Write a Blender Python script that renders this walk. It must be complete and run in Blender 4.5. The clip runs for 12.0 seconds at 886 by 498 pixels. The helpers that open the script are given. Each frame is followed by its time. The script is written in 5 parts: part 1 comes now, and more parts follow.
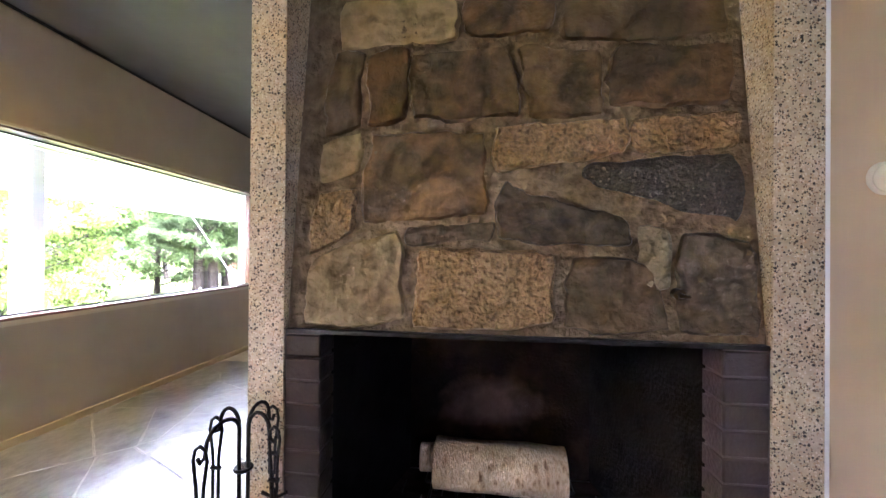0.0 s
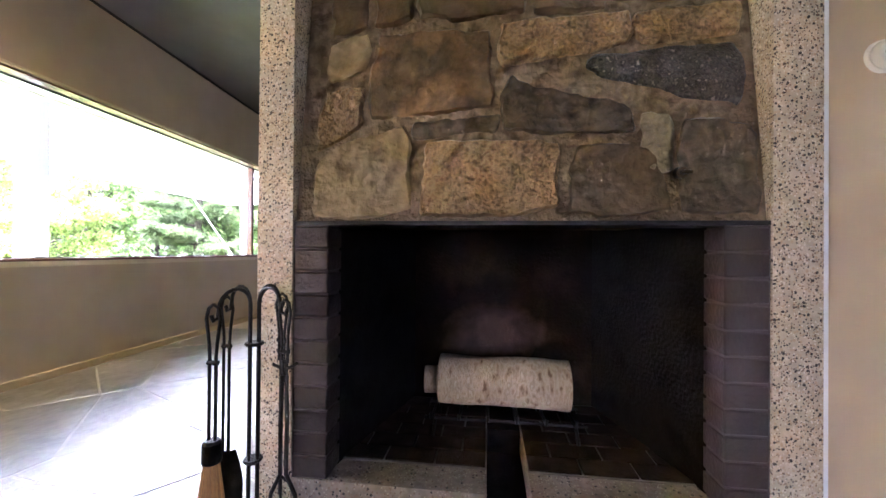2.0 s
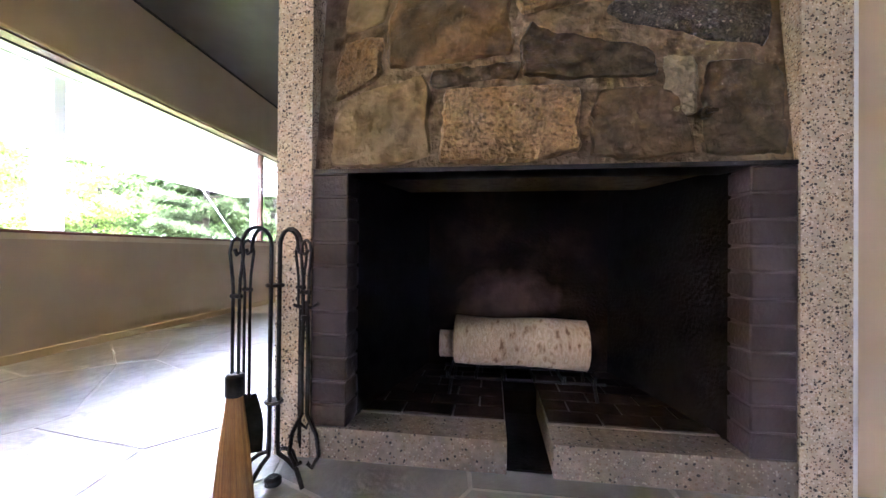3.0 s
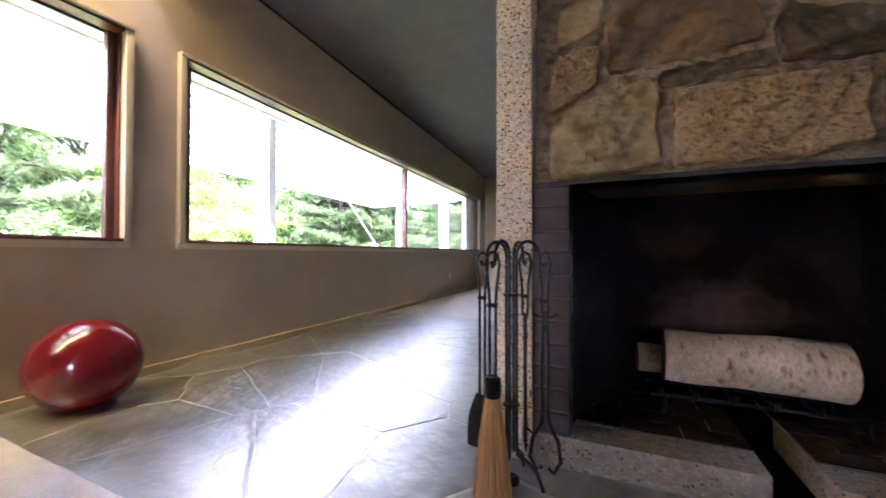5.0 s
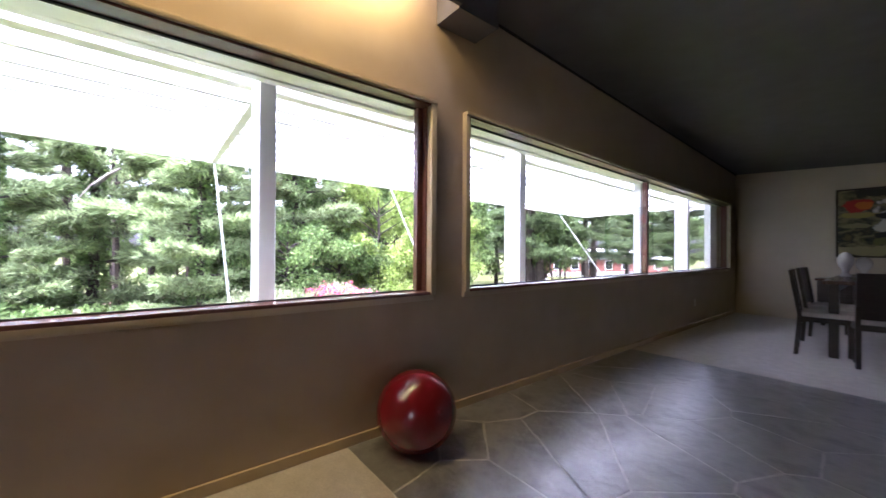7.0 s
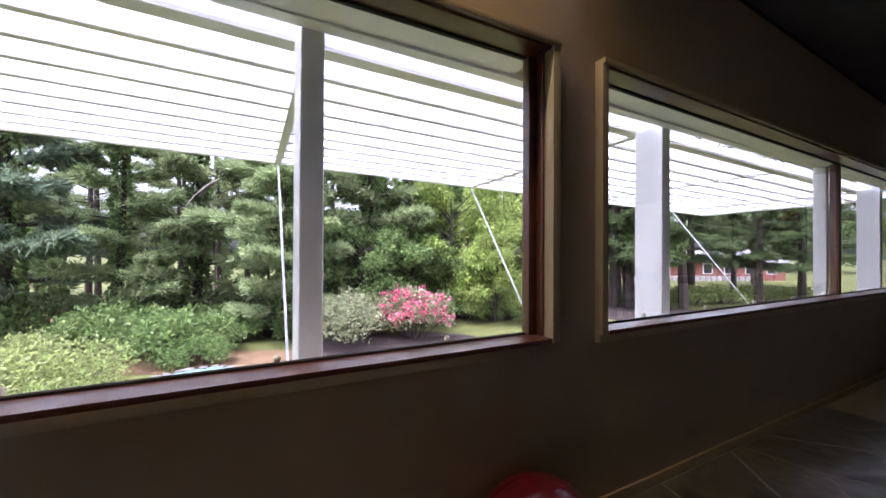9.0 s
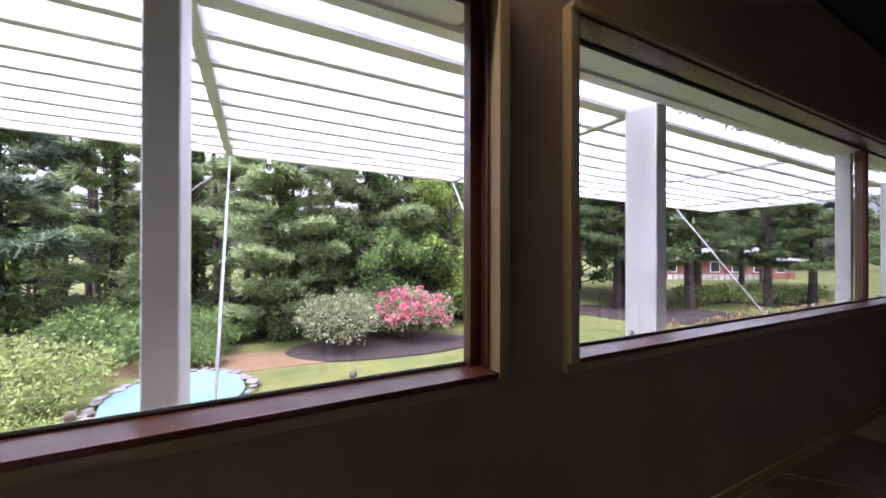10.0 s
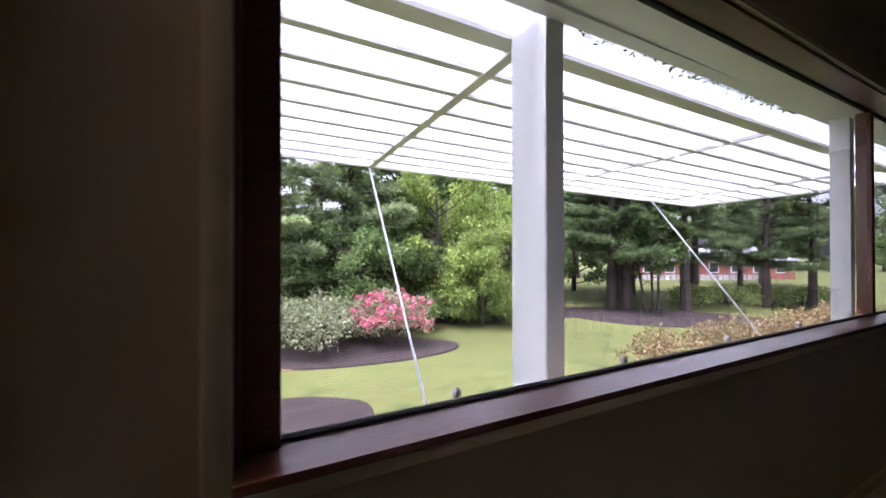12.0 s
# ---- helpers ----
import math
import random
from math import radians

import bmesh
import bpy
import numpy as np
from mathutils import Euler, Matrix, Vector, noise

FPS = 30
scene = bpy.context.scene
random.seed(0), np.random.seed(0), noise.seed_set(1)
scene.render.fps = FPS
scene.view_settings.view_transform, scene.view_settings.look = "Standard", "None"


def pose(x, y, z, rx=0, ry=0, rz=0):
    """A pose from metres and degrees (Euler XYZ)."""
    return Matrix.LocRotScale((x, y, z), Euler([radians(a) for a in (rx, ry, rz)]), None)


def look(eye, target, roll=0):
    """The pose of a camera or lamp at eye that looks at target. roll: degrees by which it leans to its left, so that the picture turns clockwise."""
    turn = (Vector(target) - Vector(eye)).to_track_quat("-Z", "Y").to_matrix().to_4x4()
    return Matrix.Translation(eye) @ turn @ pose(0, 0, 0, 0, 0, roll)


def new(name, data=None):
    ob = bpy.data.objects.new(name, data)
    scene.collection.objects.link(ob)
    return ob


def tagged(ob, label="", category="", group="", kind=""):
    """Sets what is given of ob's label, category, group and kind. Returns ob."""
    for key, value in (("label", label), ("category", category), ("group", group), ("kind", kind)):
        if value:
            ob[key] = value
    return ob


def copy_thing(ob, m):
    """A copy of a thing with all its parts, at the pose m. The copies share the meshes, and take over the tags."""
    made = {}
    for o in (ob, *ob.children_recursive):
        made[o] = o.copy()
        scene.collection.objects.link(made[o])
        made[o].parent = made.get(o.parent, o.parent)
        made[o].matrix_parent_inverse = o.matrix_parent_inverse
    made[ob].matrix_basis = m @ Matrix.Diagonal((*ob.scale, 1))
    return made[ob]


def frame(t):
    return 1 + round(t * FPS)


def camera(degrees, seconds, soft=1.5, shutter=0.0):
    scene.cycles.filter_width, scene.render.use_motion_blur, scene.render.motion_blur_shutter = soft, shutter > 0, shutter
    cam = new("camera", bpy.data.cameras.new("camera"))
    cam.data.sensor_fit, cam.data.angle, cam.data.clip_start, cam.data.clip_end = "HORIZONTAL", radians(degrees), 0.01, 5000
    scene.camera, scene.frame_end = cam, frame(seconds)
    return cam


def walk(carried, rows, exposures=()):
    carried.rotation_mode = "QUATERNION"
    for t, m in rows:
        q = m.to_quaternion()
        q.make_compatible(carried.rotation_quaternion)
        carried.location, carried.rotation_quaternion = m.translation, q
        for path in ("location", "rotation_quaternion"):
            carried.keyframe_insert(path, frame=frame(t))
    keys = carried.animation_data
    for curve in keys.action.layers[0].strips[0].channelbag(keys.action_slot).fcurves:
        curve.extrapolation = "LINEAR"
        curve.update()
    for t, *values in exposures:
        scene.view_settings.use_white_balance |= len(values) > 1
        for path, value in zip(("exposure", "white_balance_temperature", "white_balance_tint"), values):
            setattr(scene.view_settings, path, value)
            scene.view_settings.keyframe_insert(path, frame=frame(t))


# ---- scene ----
cam = camera(100.5, 12.0, 1.5, 0.3)
PATH = [
    (0, (0.053, 0.432, 1.5), (-0.189, 2.417, 1.51), 0.5),
    (0.5, (0.053, 0.434, 1.394), (-0.186, 2.42, 1.412), 0.5),
    (1, (0.054, 0.430, 1.289), (-0.189, 2.415, 1.303), 0.5),
    (1.5, (0.048, 0.417, 1.175), (-0.196, 2.402, 1.189), 0.45),
    (2, (0.031, 0.405, 1.06), (-0.207, 2.389, 1.073), 0.5),
    (2.5, (0.004, 0.41, 0.920), (-0.232, 2.396, 0.940), 0.6),
    (2.7, (-0.006, 0.409, 0.882), (-0.249, 2.393, 0.898), 0.6),
    (4.5, (-0.304, 0.334, 0.803), (-0.896, 2.244, 0.827), 0.0),
    (5, (-0.470, 0.248, 0.877), (-1.282, 2.076, 0.903), 0.1),
    (5.5, (-0.628, 0.136, 0.994), (-1.650, 1.855, 1.017), 0.3),
    (6, (-0.796, 0.058, 1.114), (-2.016, 1.643, 1.121), 0.4),
    (6.5, (-0.988, 0.015, 1.208), (-2.388, 1.444, 1.217), 0.35),
    (7, (-1.213, -0.018, 1.288), (-2.777, 1.229, 1.297), 0.4),
    (7.5, (-1.452, -0.058, 1.340), (-3.112, 1.058, 1.350), 0.4),
    (9.5, (-2.251, 0.598, 1.403), (-4.032, 1.508, 1.415), 0.2),
    (10, (-2.348, 0.863, 1.416), (-4.132, 1.766, 1.423), 0.1),
    (10.5, (-2.448, 1.117, 1.424), (-4.237, 2.011, 1.426), 0.05),
    (11, (-2.548, 1.397, 1.425), (-4.334, 2.298, 1.425), 0.05),
    (11.5, (-2.609, 1.741, 1.418), (-4.397, 2.637, 1.421), -0.05),
    (12, (-2.678, 2.084, 1.399), (-4.463, 2.985, 1.412), -0.1),
]
EXPOSURE = [(t, e, k, 32 if t < 5 else 36) for t, e, k in ((0.0, 4.2, 5300), (2.5, 4.2, 5300), (4.5, 3.9, 5250), (5.5, 3.35, 5250), (6.5, 2.5, 5300), (7.5, 1.75, 5400), (9.5, 0.62, 5600), (12.0, 0.58, 5600))]
walk(cam, [(t, look(eye, target, roll)) for t, eye, target, roll in PATH], EXPOSURE)

# ---- light ----
world = bpy.data.worlds.new("overcast_sky")
scene.world = world
world.use_nodes = True
_n = world.node_tree.nodes
_sky = _n.new("ShaderNodeTexSky")
_sky.sky_type = "NISHITA"
_sky.sun_disc = False
_sky.sun_elevation = radians(67)
_sky.sun_rotation = radians(162)
_sky.dust_density = 6.0
_hsv = _n.new("ShaderNodeHueSaturation")
_hsv.inputs["Saturation"].default_value = 0.25
_hsv.inputs["Value"].default_value = 2.8
world.node_tree.links.new(_sky.outputs[0], _hsv.inputs["Color"])
world.node_tree.links.new(_hsv.outputs[0], _n["Background"].inputs[0])
_n["Background"].inputs[1].default_value = 0.15

sun = new("sun", bpy.data.lights.new("sun", "SUN"))
sun.data.energy = 4.2
sun.data.angle = radians(20)
sun.data.color = (1.0, 0.97, 0.92)
sun.matrix_world = look((4, -12, 30), (0, 0, 0))


def area(name, eye, target, w, h, watts, colour=(1, 1, 1)):
    ob = new(name, bpy.data.lights.new(name, "AREA"))
    ob.data.shape = "RECTANGLE"
    ob.data.size, ob.data.size_y, ob.data.energy, ob.data.color = w, h, watts, colour
    ob.matrix_world = look(eye, target)
    return ob


# added fill lamp, standing in for skylight through an unseen window behind the walk
area("window_light_south", (1.6, -4.35, 1.6), (0.6, 0, 1.2), 1.1, 1.1, 0.5, (1.0, 0.91, 0.78))
# warm tube in the light cove above the near window
area("cove_tube_light", (-3.27, -0.4, 3.30), (-3.49, -0.4, 3.02), 3.6, 0.06, 18.5, (1.0, 0.74, 0.24))

# ---- materials ----


def mat(name, colours, scale=8.0, rough=0.6, metal=0.0, bump=0.0, bump_scale=60.0, stretch=(1, 1, 1), detail=6.0, spec=0.5,
        vary=0.0, island=0.0, coat=0.0, stains=0.15, rough_vary=0.1, bump_dist=0.01):
    """Noise-mixed colours at two scales, with fine relief; vary: by object, island: by loose piece."""
    m = bpy.data.materials.new(name)
    m.use_nodes = True
    nt = m.node_tree
    n, l = nt.nodes, nt.links
    b = n["Principled BSDF"]
    tc = n.new("ShaderNodeTexCoord")
    mp = n.new("ShaderNodeMapping")
    mp.inputs["Scale"].default_value = stretch
    l.new(tc.outputs["Object"], mp.inputs[0])
    info = n.new("ShaderNodeObjectInfo")
    off = n.new("ShaderNodeVectorMath")
    off.operation = "MULTIPLY_ADD"
    comb = n.new("ShaderNodeCombineXYZ")
    for i in range(3):
        l.new(info.outputs["Random"], comb.inputs[i])
    l.new(comb.outputs[0], off.inputs[0])
    off.inputs[1].default_value = (17, 29, 11)
    l.new(mp.outputs[0], off.inputs[2])
    no = n.new("ShaderNodeTexNoise")
    no.inputs["Scale"].default_value, no.inputs["Detail"].default_value = scale, detail
    l.new(off.outputs[0], no.inputs["Vector"])
    ramp = n.new("ShaderNodeValToRGB")
    el = ramp.color_ramp.elements
    for i, c in enumerate(colours):
        p = 0.3 + 0.4 * i / max(1, len(colours) - 1)
        e = el[i] if i < 2 else el.new(p)
        e.position, e.color = p, (*c, 1)
    if len(colours) == 1:
        el[1].position, el[1].color = 1, (*colours[0], 1)
    l.new(no.outputs["Fac"], ramp.inputs[0])
    big = n.new("ShaderNodeTexNoise")
    big.inputs["Scale"].default_value, big.inputs["Detail"].default_value = scale * 0.13, 3
    l.new(off.outputs[0], big.inputs["Vector"])
    hsv = n.new("ShaderNodeHueSaturation")
    l.new(ramp.outputs[0], hsv.inputs["Color"])
    val = n.new("ShaderNodeMapRange")
    val.inputs["From Min"].default_value, val.inputs["From Max"].default_value = 0.25, 0.75
    val.inputs["To Min"].default_value, val.inputs["To Max"].default_value = 1 - stains, 1 + stains
    l.new(big.outputs["Fac"], val.inputs[0])
    last = val.outputs[0]
    geo = n.new("ShaderNodeNewGeometry")
    for amount, source in ((vary, info.outputs["Random"]), (island, geo.outputs["Random Per Island"])):
        if amount:
            r = n.new("ShaderNodeMapRange")
            r.inputs["To Min"].default_value, r.inputs["To Max"].default_value = 1 - amount, 1 + amount
            l.new(source, r.inputs[0])
            mu = n.new("ShaderNodeMath")
            mu.operation = "MULTIPLY"
            l.new(last, mu.inputs[0])
            l.new(r.outputs[0], mu.inputs[1])
            last = mu.outputs[0]
    l.new(last, hsv.inputs["Value"])
    l.new(hsv.outputs[0], b.inputs["Base Color"])
    rr = n.new("ShaderNodeMapRange")
    rr.inputs["To Min"].default_value, rr.inputs["To Max"].default_value = max(0.02, rough - rough_vary), min(1, rough + rough_vary)
    l.new(big.outputs["Fac"], rr.inputs[0])
    l.new(rr.outputs[0], b.inputs["Roughness"])
    b.inputs["Metallic"].default_value = metal
    b.inputs["Specular IOR Level"].default_value = spec
    b.inputs["Coat Weight"].default_value = coat
    b.inputs["Coat Roughness"].default_value = max(0.08, rough * 0.8)
    if bump:
        fine = n.new("ShaderNodeTexNoise")
        fine.inputs["Scale"].default_value, fine.inputs["Detail"].default_value = bump_scale, 5
        l.new(off.outputs[0], fine.inputs["Vector"])
        bp = n.new("ShaderNodeBump")
        bp.inputs["Strength"].default_value, bp.inputs["Distance"].default_value = bump, bump_dist
        l.new(fine.outputs["Fac"], bp.inputs["Height"])
        l.new(bp.outputs[0], b.inputs["Normal"])
    return m


def aggregate(name, matrix, chips, rough=0.75):
    """Exposed pebble concrete: pale matrix with tan and black chips set in it."""
    m = mat(name, matrix, 30, rough, bump=0.3, bump_scale=150)
    nt = m.node_tree
    n, l = nt.nodes, nt.links
    b = n["Principled BSDF"]
    base = b.inputs["Base Color"].links[0].from_socket
    tc = n.new("ShaderNodeTexCoord")
    warp = n.new("ShaderNodeTexNoise")
    warp.inputs["Scale"].default_value = 40
    l.new(tc.outputs["Object"], warp.inputs["Vector"])
    add = n.new("ShaderNodeVectorMath")
    add.operation = "MULTIPLY_ADD"
    add.inputs[1].default_value = (0.012, 0.012, 0.012)
    l.new(warp.outputs["Color"], add.inputs[0])
    l.new(tc.outputs["Object"], add.inputs[2])
    last = base
    for scale, limit, share, colour in chips:
        vo = n.new("ShaderNodeTexVoronoi")
        vo.inputs["Scale"].default_value = scale
        l.new(add.outputs[0], vo.inputs["Vector"])
        sep = n.new("ShaderNodeSeparateColor")
        l.new(vo.outputs["Color"], sep.inputs[0])
        pick = n.new("ShaderNodeMath")
        pick.operation = "LESS_THAN"
        pick.inputs[1].default_value = share
        l.new(sep.outputs[0], pick.inputs[0])
        near = n.new("ShaderNodeMath")
        near.operation = "LESS_THAN"
        near.inputs[1].default_value = limit
        l.new(vo.outputs["Distance"], near.inputs[0])
        both = n.new("ShaderNodeMath")
        both.operation = "MULTIPLY"
        l.new(pick.outputs[0], both.inputs[0])
        l.new(near.outputs[0], both.inputs[1])
        mix = n.new("ShaderNodeMix")
        mix.data_type = "RGBA"
        l.new(both.outputs[0], mix.inputs["Factor"])
        l.new(last, mix.inputs[6])
        mix.inputs[7].default_value = (*colour, 1)
        last = mix.outputs[2]
    l.new(last, b.inputs["Base Color"])
    return m


def leaf_mat(name, colours, through_light=0.45, vary=0.12):
    m = mat(name, colours, 1.3, 0.5, island=0.5, vary=vary, stains=0.2, spec=0.3)
    n, l = m.node_tree.nodes, m.node_tree.links
    b = n["Principled BSDF"]
    tr = n.new("ShaderNodeBsdfTranslucent")
    l.new(b.inputs["Base Color"].links[0].from_socket, tr.inputs[0])
    mx = n.new("ShaderNodeMixShader")
    mx.inputs[0].default_value = through_light
    l.new(b.outputs[0], mx.inputs[1])
    l.new(tr.outputs[0], mx.inputs[2])
    l.new(mx.outputs[0], n["Material Output"].inputs[0])
    return m


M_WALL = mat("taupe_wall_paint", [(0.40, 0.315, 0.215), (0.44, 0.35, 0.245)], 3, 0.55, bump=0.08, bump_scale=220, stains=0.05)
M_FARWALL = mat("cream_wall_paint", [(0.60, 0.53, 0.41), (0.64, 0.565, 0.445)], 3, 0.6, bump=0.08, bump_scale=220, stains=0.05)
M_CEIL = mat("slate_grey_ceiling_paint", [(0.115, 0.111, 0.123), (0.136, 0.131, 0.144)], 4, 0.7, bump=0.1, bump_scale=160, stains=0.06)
M_FIRESIDE = mat("warm_beige_wall_paint", [(0.53, 0.40, 0.26), (0.57, 0.435, 0.285)], 3, 0.6, bump=0.08, bump_scale=220, stains=0.05)
M_TRIM = mat("cream_gloss_trim", [(0.50, 0.42, 0.29), (0.55, 0.47, 0.33)], 5, 0.35, bump=0.05, bump_scale=90, stains=0.06)
M_BASE = mat("ochre_baseboard_paint", [(0.46, 0.36, 0.20), (0.52, 0.41, 0.24)], 5, 0.45, bump=0.05, bump_scale=90, stains=0.1)
# near-black for rubber beads and sockets, and for the ceiling's painted shadow line
M_RUBBER_SHADE = mat("black_rubber_and_shade", [(0.02, 0.02, 0.022), (0.03, 0.03, 0.03)], 20, 0.9)
M_MAHOG = mat("mahogany_varnish", [(0.085, 0.028, 0.020), (0.16, 0.056, 0.036), (0.115, 0.038, 0.026)], 9, 0.32, bump=0.12, bump_scale=120, stretch=(14, 1, 14), coat=0.25)
M_WHITE = mat("white_exterior_paint", [(0.82, 0.83, 0.84), (0.87, 0.88, 0.89)], 5, 0.55, bump=0.08, bump_scale=90, stains=0.06)
M_CARPET = mat("pale_grey_carpet", [(0.60, 0.565, 0.525), (0.72, 0.68, 0.635)], 90, 0.95, bump=0.8, bump_scale=420, stains=0.08, spec=0.1)
M_SLATE = mat("blue_grey_slate", [(0.10, 0.102, 0.102), (0.235, 0.238, 0.238), (0.15, 0.152, 0.152)], 5, 0.36, coat=0.8, spec=1.0, bump=1.0, bump_dist=0.018, bump_scale=11, vary=0.12, stains=0.25, rough_vary=0.08)
M_GROUT = mat("pale_grey_grout", [(0.38, 0.377, 0.37), (0.54, 0.535, 0.52)], 18, 0.5, bump=0.4, bump_scale=120)
M_AGG = aggregate("pebble_aggregate", [(0.39, 0.315, 0.225), (0.55, 0.455, 0.335)],
                  [(100, 0.44, 0.34, (0.42, 0.30, 0.19)), (120, 0.42, 0.26, (0.64, 0.55, 0.43)), (76, 0.40, 0.19, (0.03, 0.026, 0.023)), (130, 0.44, 0.24, (0.06, 0.048, 0.038)), (150, 0.44, 0.15, (0.17, 0.10, 0.06))])
# the hearth's aggregate, darker than that of the piers
M_HEARTHAGG = aggregate("dark_hearth_aggregate", [(0.15, 0.125, 0.095), (0.25, 0.21, 0.165)],
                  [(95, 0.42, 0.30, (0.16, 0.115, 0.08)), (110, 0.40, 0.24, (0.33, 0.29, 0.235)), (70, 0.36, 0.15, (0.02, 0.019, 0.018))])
M_STUCCO = mat("white_rough_stucco", [(0.60, 0.57, 0.52), (0.72, 0.69, 0.64)], 14, 0.85, bump=1.0, bump_scale=45)
M_MORTAR = mat("grey_brown_mortar", [(0.085, 0.060, 0.033), (0.175, 0.127, 0.074), (0.115, 0.082, 0.047)], 11, 0.75, spec=0.25, bump=1.0, bump_dist=0.02, bump_scale=40, stains=0.3)
STONE = {
    "tan": mat("tan_field_stone", [(0.134, 0.093, 0.045), (0.259, 0.188, 0.094), (0.182, 0.131, 0.064)], 9, 0.65, spec=0.25, bump=1.0, bump_dist=0.014, bump_scale=26, stains=0.3, vary=0.12),
    "brown": mat("brown_field_stone", [(0.035, 0.024, 0.013), (0.110, 0.072, 0.034), (0.063, 0.044, 0.023), (0.115, 0.082, 0.040)], 3.5, 0.55, spec=0.3, bump=1.0, bump_dist=0.013, bump_scale=24, stains=0.35, vary=0.18),
    "grey": mat("dark_grey_field_stone", [(0.033, 0.025, 0.014), (0.094, 0.068, 0.037), (0.058, 0.042, 0.023), (0.101, 0.076, 0.042)], 6, 0.5, spec=0.3, bump=1.0, bump_dist=0.013, bump_scale=30, stains=0.3, vary=0.15),
    "granite": mat("pink_granite_stone", [(0.144, 0.084, 0.033), (0.259, 0.163, 0.066), (0.192, 0.116, 0.046)], 42, 0.6, bump=1.0, bump_dist=0.03, bump_scale=48, stains=0.25, vary=0.12),
    "rust": mat("rust_field_stone", [(0.029, 0.020, 0.011), (0.134, 0.078, 0.032), (0.058, 0.039, 0.020), (0.096, 0.065, 0.030)], 3.5, 0.5, spec=0.3, bump=1.0, bump_dist=0.013, bump_scale=24, stains=0.4, vary=0.1),
    "dark": mat("speckled_dark_stone", [(0.022, 0.020, 0.017), (0.075, 0.064, 0.050), (0.035, 0.031, 0.026), (0.16, 0.135, 0.105)], 55, 0.45, spec=0.4, bump=1.0, bump_dist=0.015, bump_scale=60, stains=0.3),
    "pale": mat("pale_quartz_stone", [(0.115, 0.087, 0.044), (0.211, 0.166, 0.090)], 10, 0.55, bump=1.0, bump_dist=0.02, bump_scale=40, stains=0.2),
}
M_BRICK = mat("plum_painted_brick", [(0.042, 0.030, 0.030), (0.062, 0.045, 0.045)], 9, 0.5, spec=0.3, bump=0.4, bump_scale=70, vary=0.12, stains=0.15)
M_JOINT = mat("plum_painted_joint", [(0.062, 0.048, 0.048), (0.085, 0.068, 0.067)], 20, 0.6, bump=0.3, bump_scale=120)
M_SOOT = mat("sooty_fire_brick", [(0.004, 0.004, 0.005), (0.012, 0.011, 0.011), (0.007, 0.006, 0.006)], 6, 0.9, spec=0.04, bump=0.5, bump_scale=60, stains=0.5, vary=0.2)
M_ASH = mat("ash_stained_back", [(0.004, 0.0035, 0.003), (0.010, 0.007, 0.006), (0.032, 0.02, 0.016)], 5, 0.95, spec=0.04, bump=0.4, bump_scale=60, stains=0.5)
_n, _l = M_ASH.node_tree.nodes, M_ASH.node_tree.links
_tc = _n.new("ShaderNodeTexCoord")
_mp = _n.new("ShaderNodeMapping")
_mp.inputs["Location"].default_value = (-0.08 / 0.26, 0, -0.56 / 0.16)
_mp.inputs["Scale"].default_value = (1 / 0.26, 0, 1 / 0.16)
_nz = _n.new("ShaderNodeTexNoise")
_nz.inputs["Scale"].default_value = 7
_ma = _n.new("ShaderNodeVectorMath")
_ma.operation = "MULTIPLY_ADD"
_ma.inputs[1].default_value = (1.3, 0, 1.3)
_su = _n.new("ShaderNodeVectorMath")
_su.operation = "SUBTRACT"
_su.inputs[1].default_value = (0.65, 0, 0.65)
_le = _n.new("ShaderNodeVectorMath")
_le.operation = "LENGTH"
_mr = _n.new("ShaderNodeMapRange")
_mr.inputs["From Min"].default_value, _mr.inputs["From Max"].default_value = 1.25, 0.4
_mx = _n.new("ShaderNodeMix")
_mx.data_type = "RGBA"
_mx.inputs[7].default_value = (0.115, 0.070, 0.060, 1)
_l.new(_tc.outputs["Object"], _mp.inputs[0])
_l.new(_tc.outputs["Object"], _nz.inputs["Vector"])
_l.new(_nz.outputs["Color"], _ma.inputs[0])
_l.new(_mp.outputs[0], _ma.inputs[2])
_l.new(_ma.outputs[0], _su.inputs[0])
_l.new(_su.outputs[0], _le.inputs[0])
_l.new(_le.outputs["Value"], _mr.inputs[0])
_l.new(_mr.outputs[0], _mx.inputs["Factor"])
_l.new(_n["Principled BSDF"].inputs["Base Color"].links[0].from_socket, _mx.inputs[6])
_l.new(_mx.outputs[2], _n["Principled BSDF"].inputs["Base Color"])
M_HEARTHBRICK = mat("sooty_hearth_brick", [(0.016, 0.011, 0.009), (0.045, 0.031, 0.024)], 10, 0.85, spec=0.1, bump=0.5, bump_scale=80, vary=0.25)
M_HEARTHJOINT = mat("ash_grey_hearth_joint", [(0.12, 0.105, 0.09), (0.22, 0.195, 0.17)], 25, 0.9)
M_IRON = mat("black_wrought_iron", [(0.012, 0.012, 0.013), (0.03, 0.029, 0.028)], 25, 0.42, metal=0.7, bump=0.3, bump_scale=150)
M_STRAW = mat("broom_straw", [(0.36, 0.17, 0.045), (0.52, 0.28, 0.085)], 40, 0.65, stretch=(14, 14, 1), bump=0.7, bump_scale=120, island=0.25)
M_BARK = mat("birch_bark", [(0.22, 0.13, 0.07), (0.50, 0.36, 0.23), (0.62, 0.50, 0.36), (0.46, 0.34, 0.22), (0.66, 0.56, 0.42)], 16, 0.7, stretch=(2.2, 1, 1), bump=0.6, bump_scale=60, stains=0.25)
M_LOGEND = mat("sawn_birch_wood", [(0.30, 0.20, 0.11), (0.42, 0.29, 0.17)], 30, 0.8, bump=0.3, bump_scale=90)
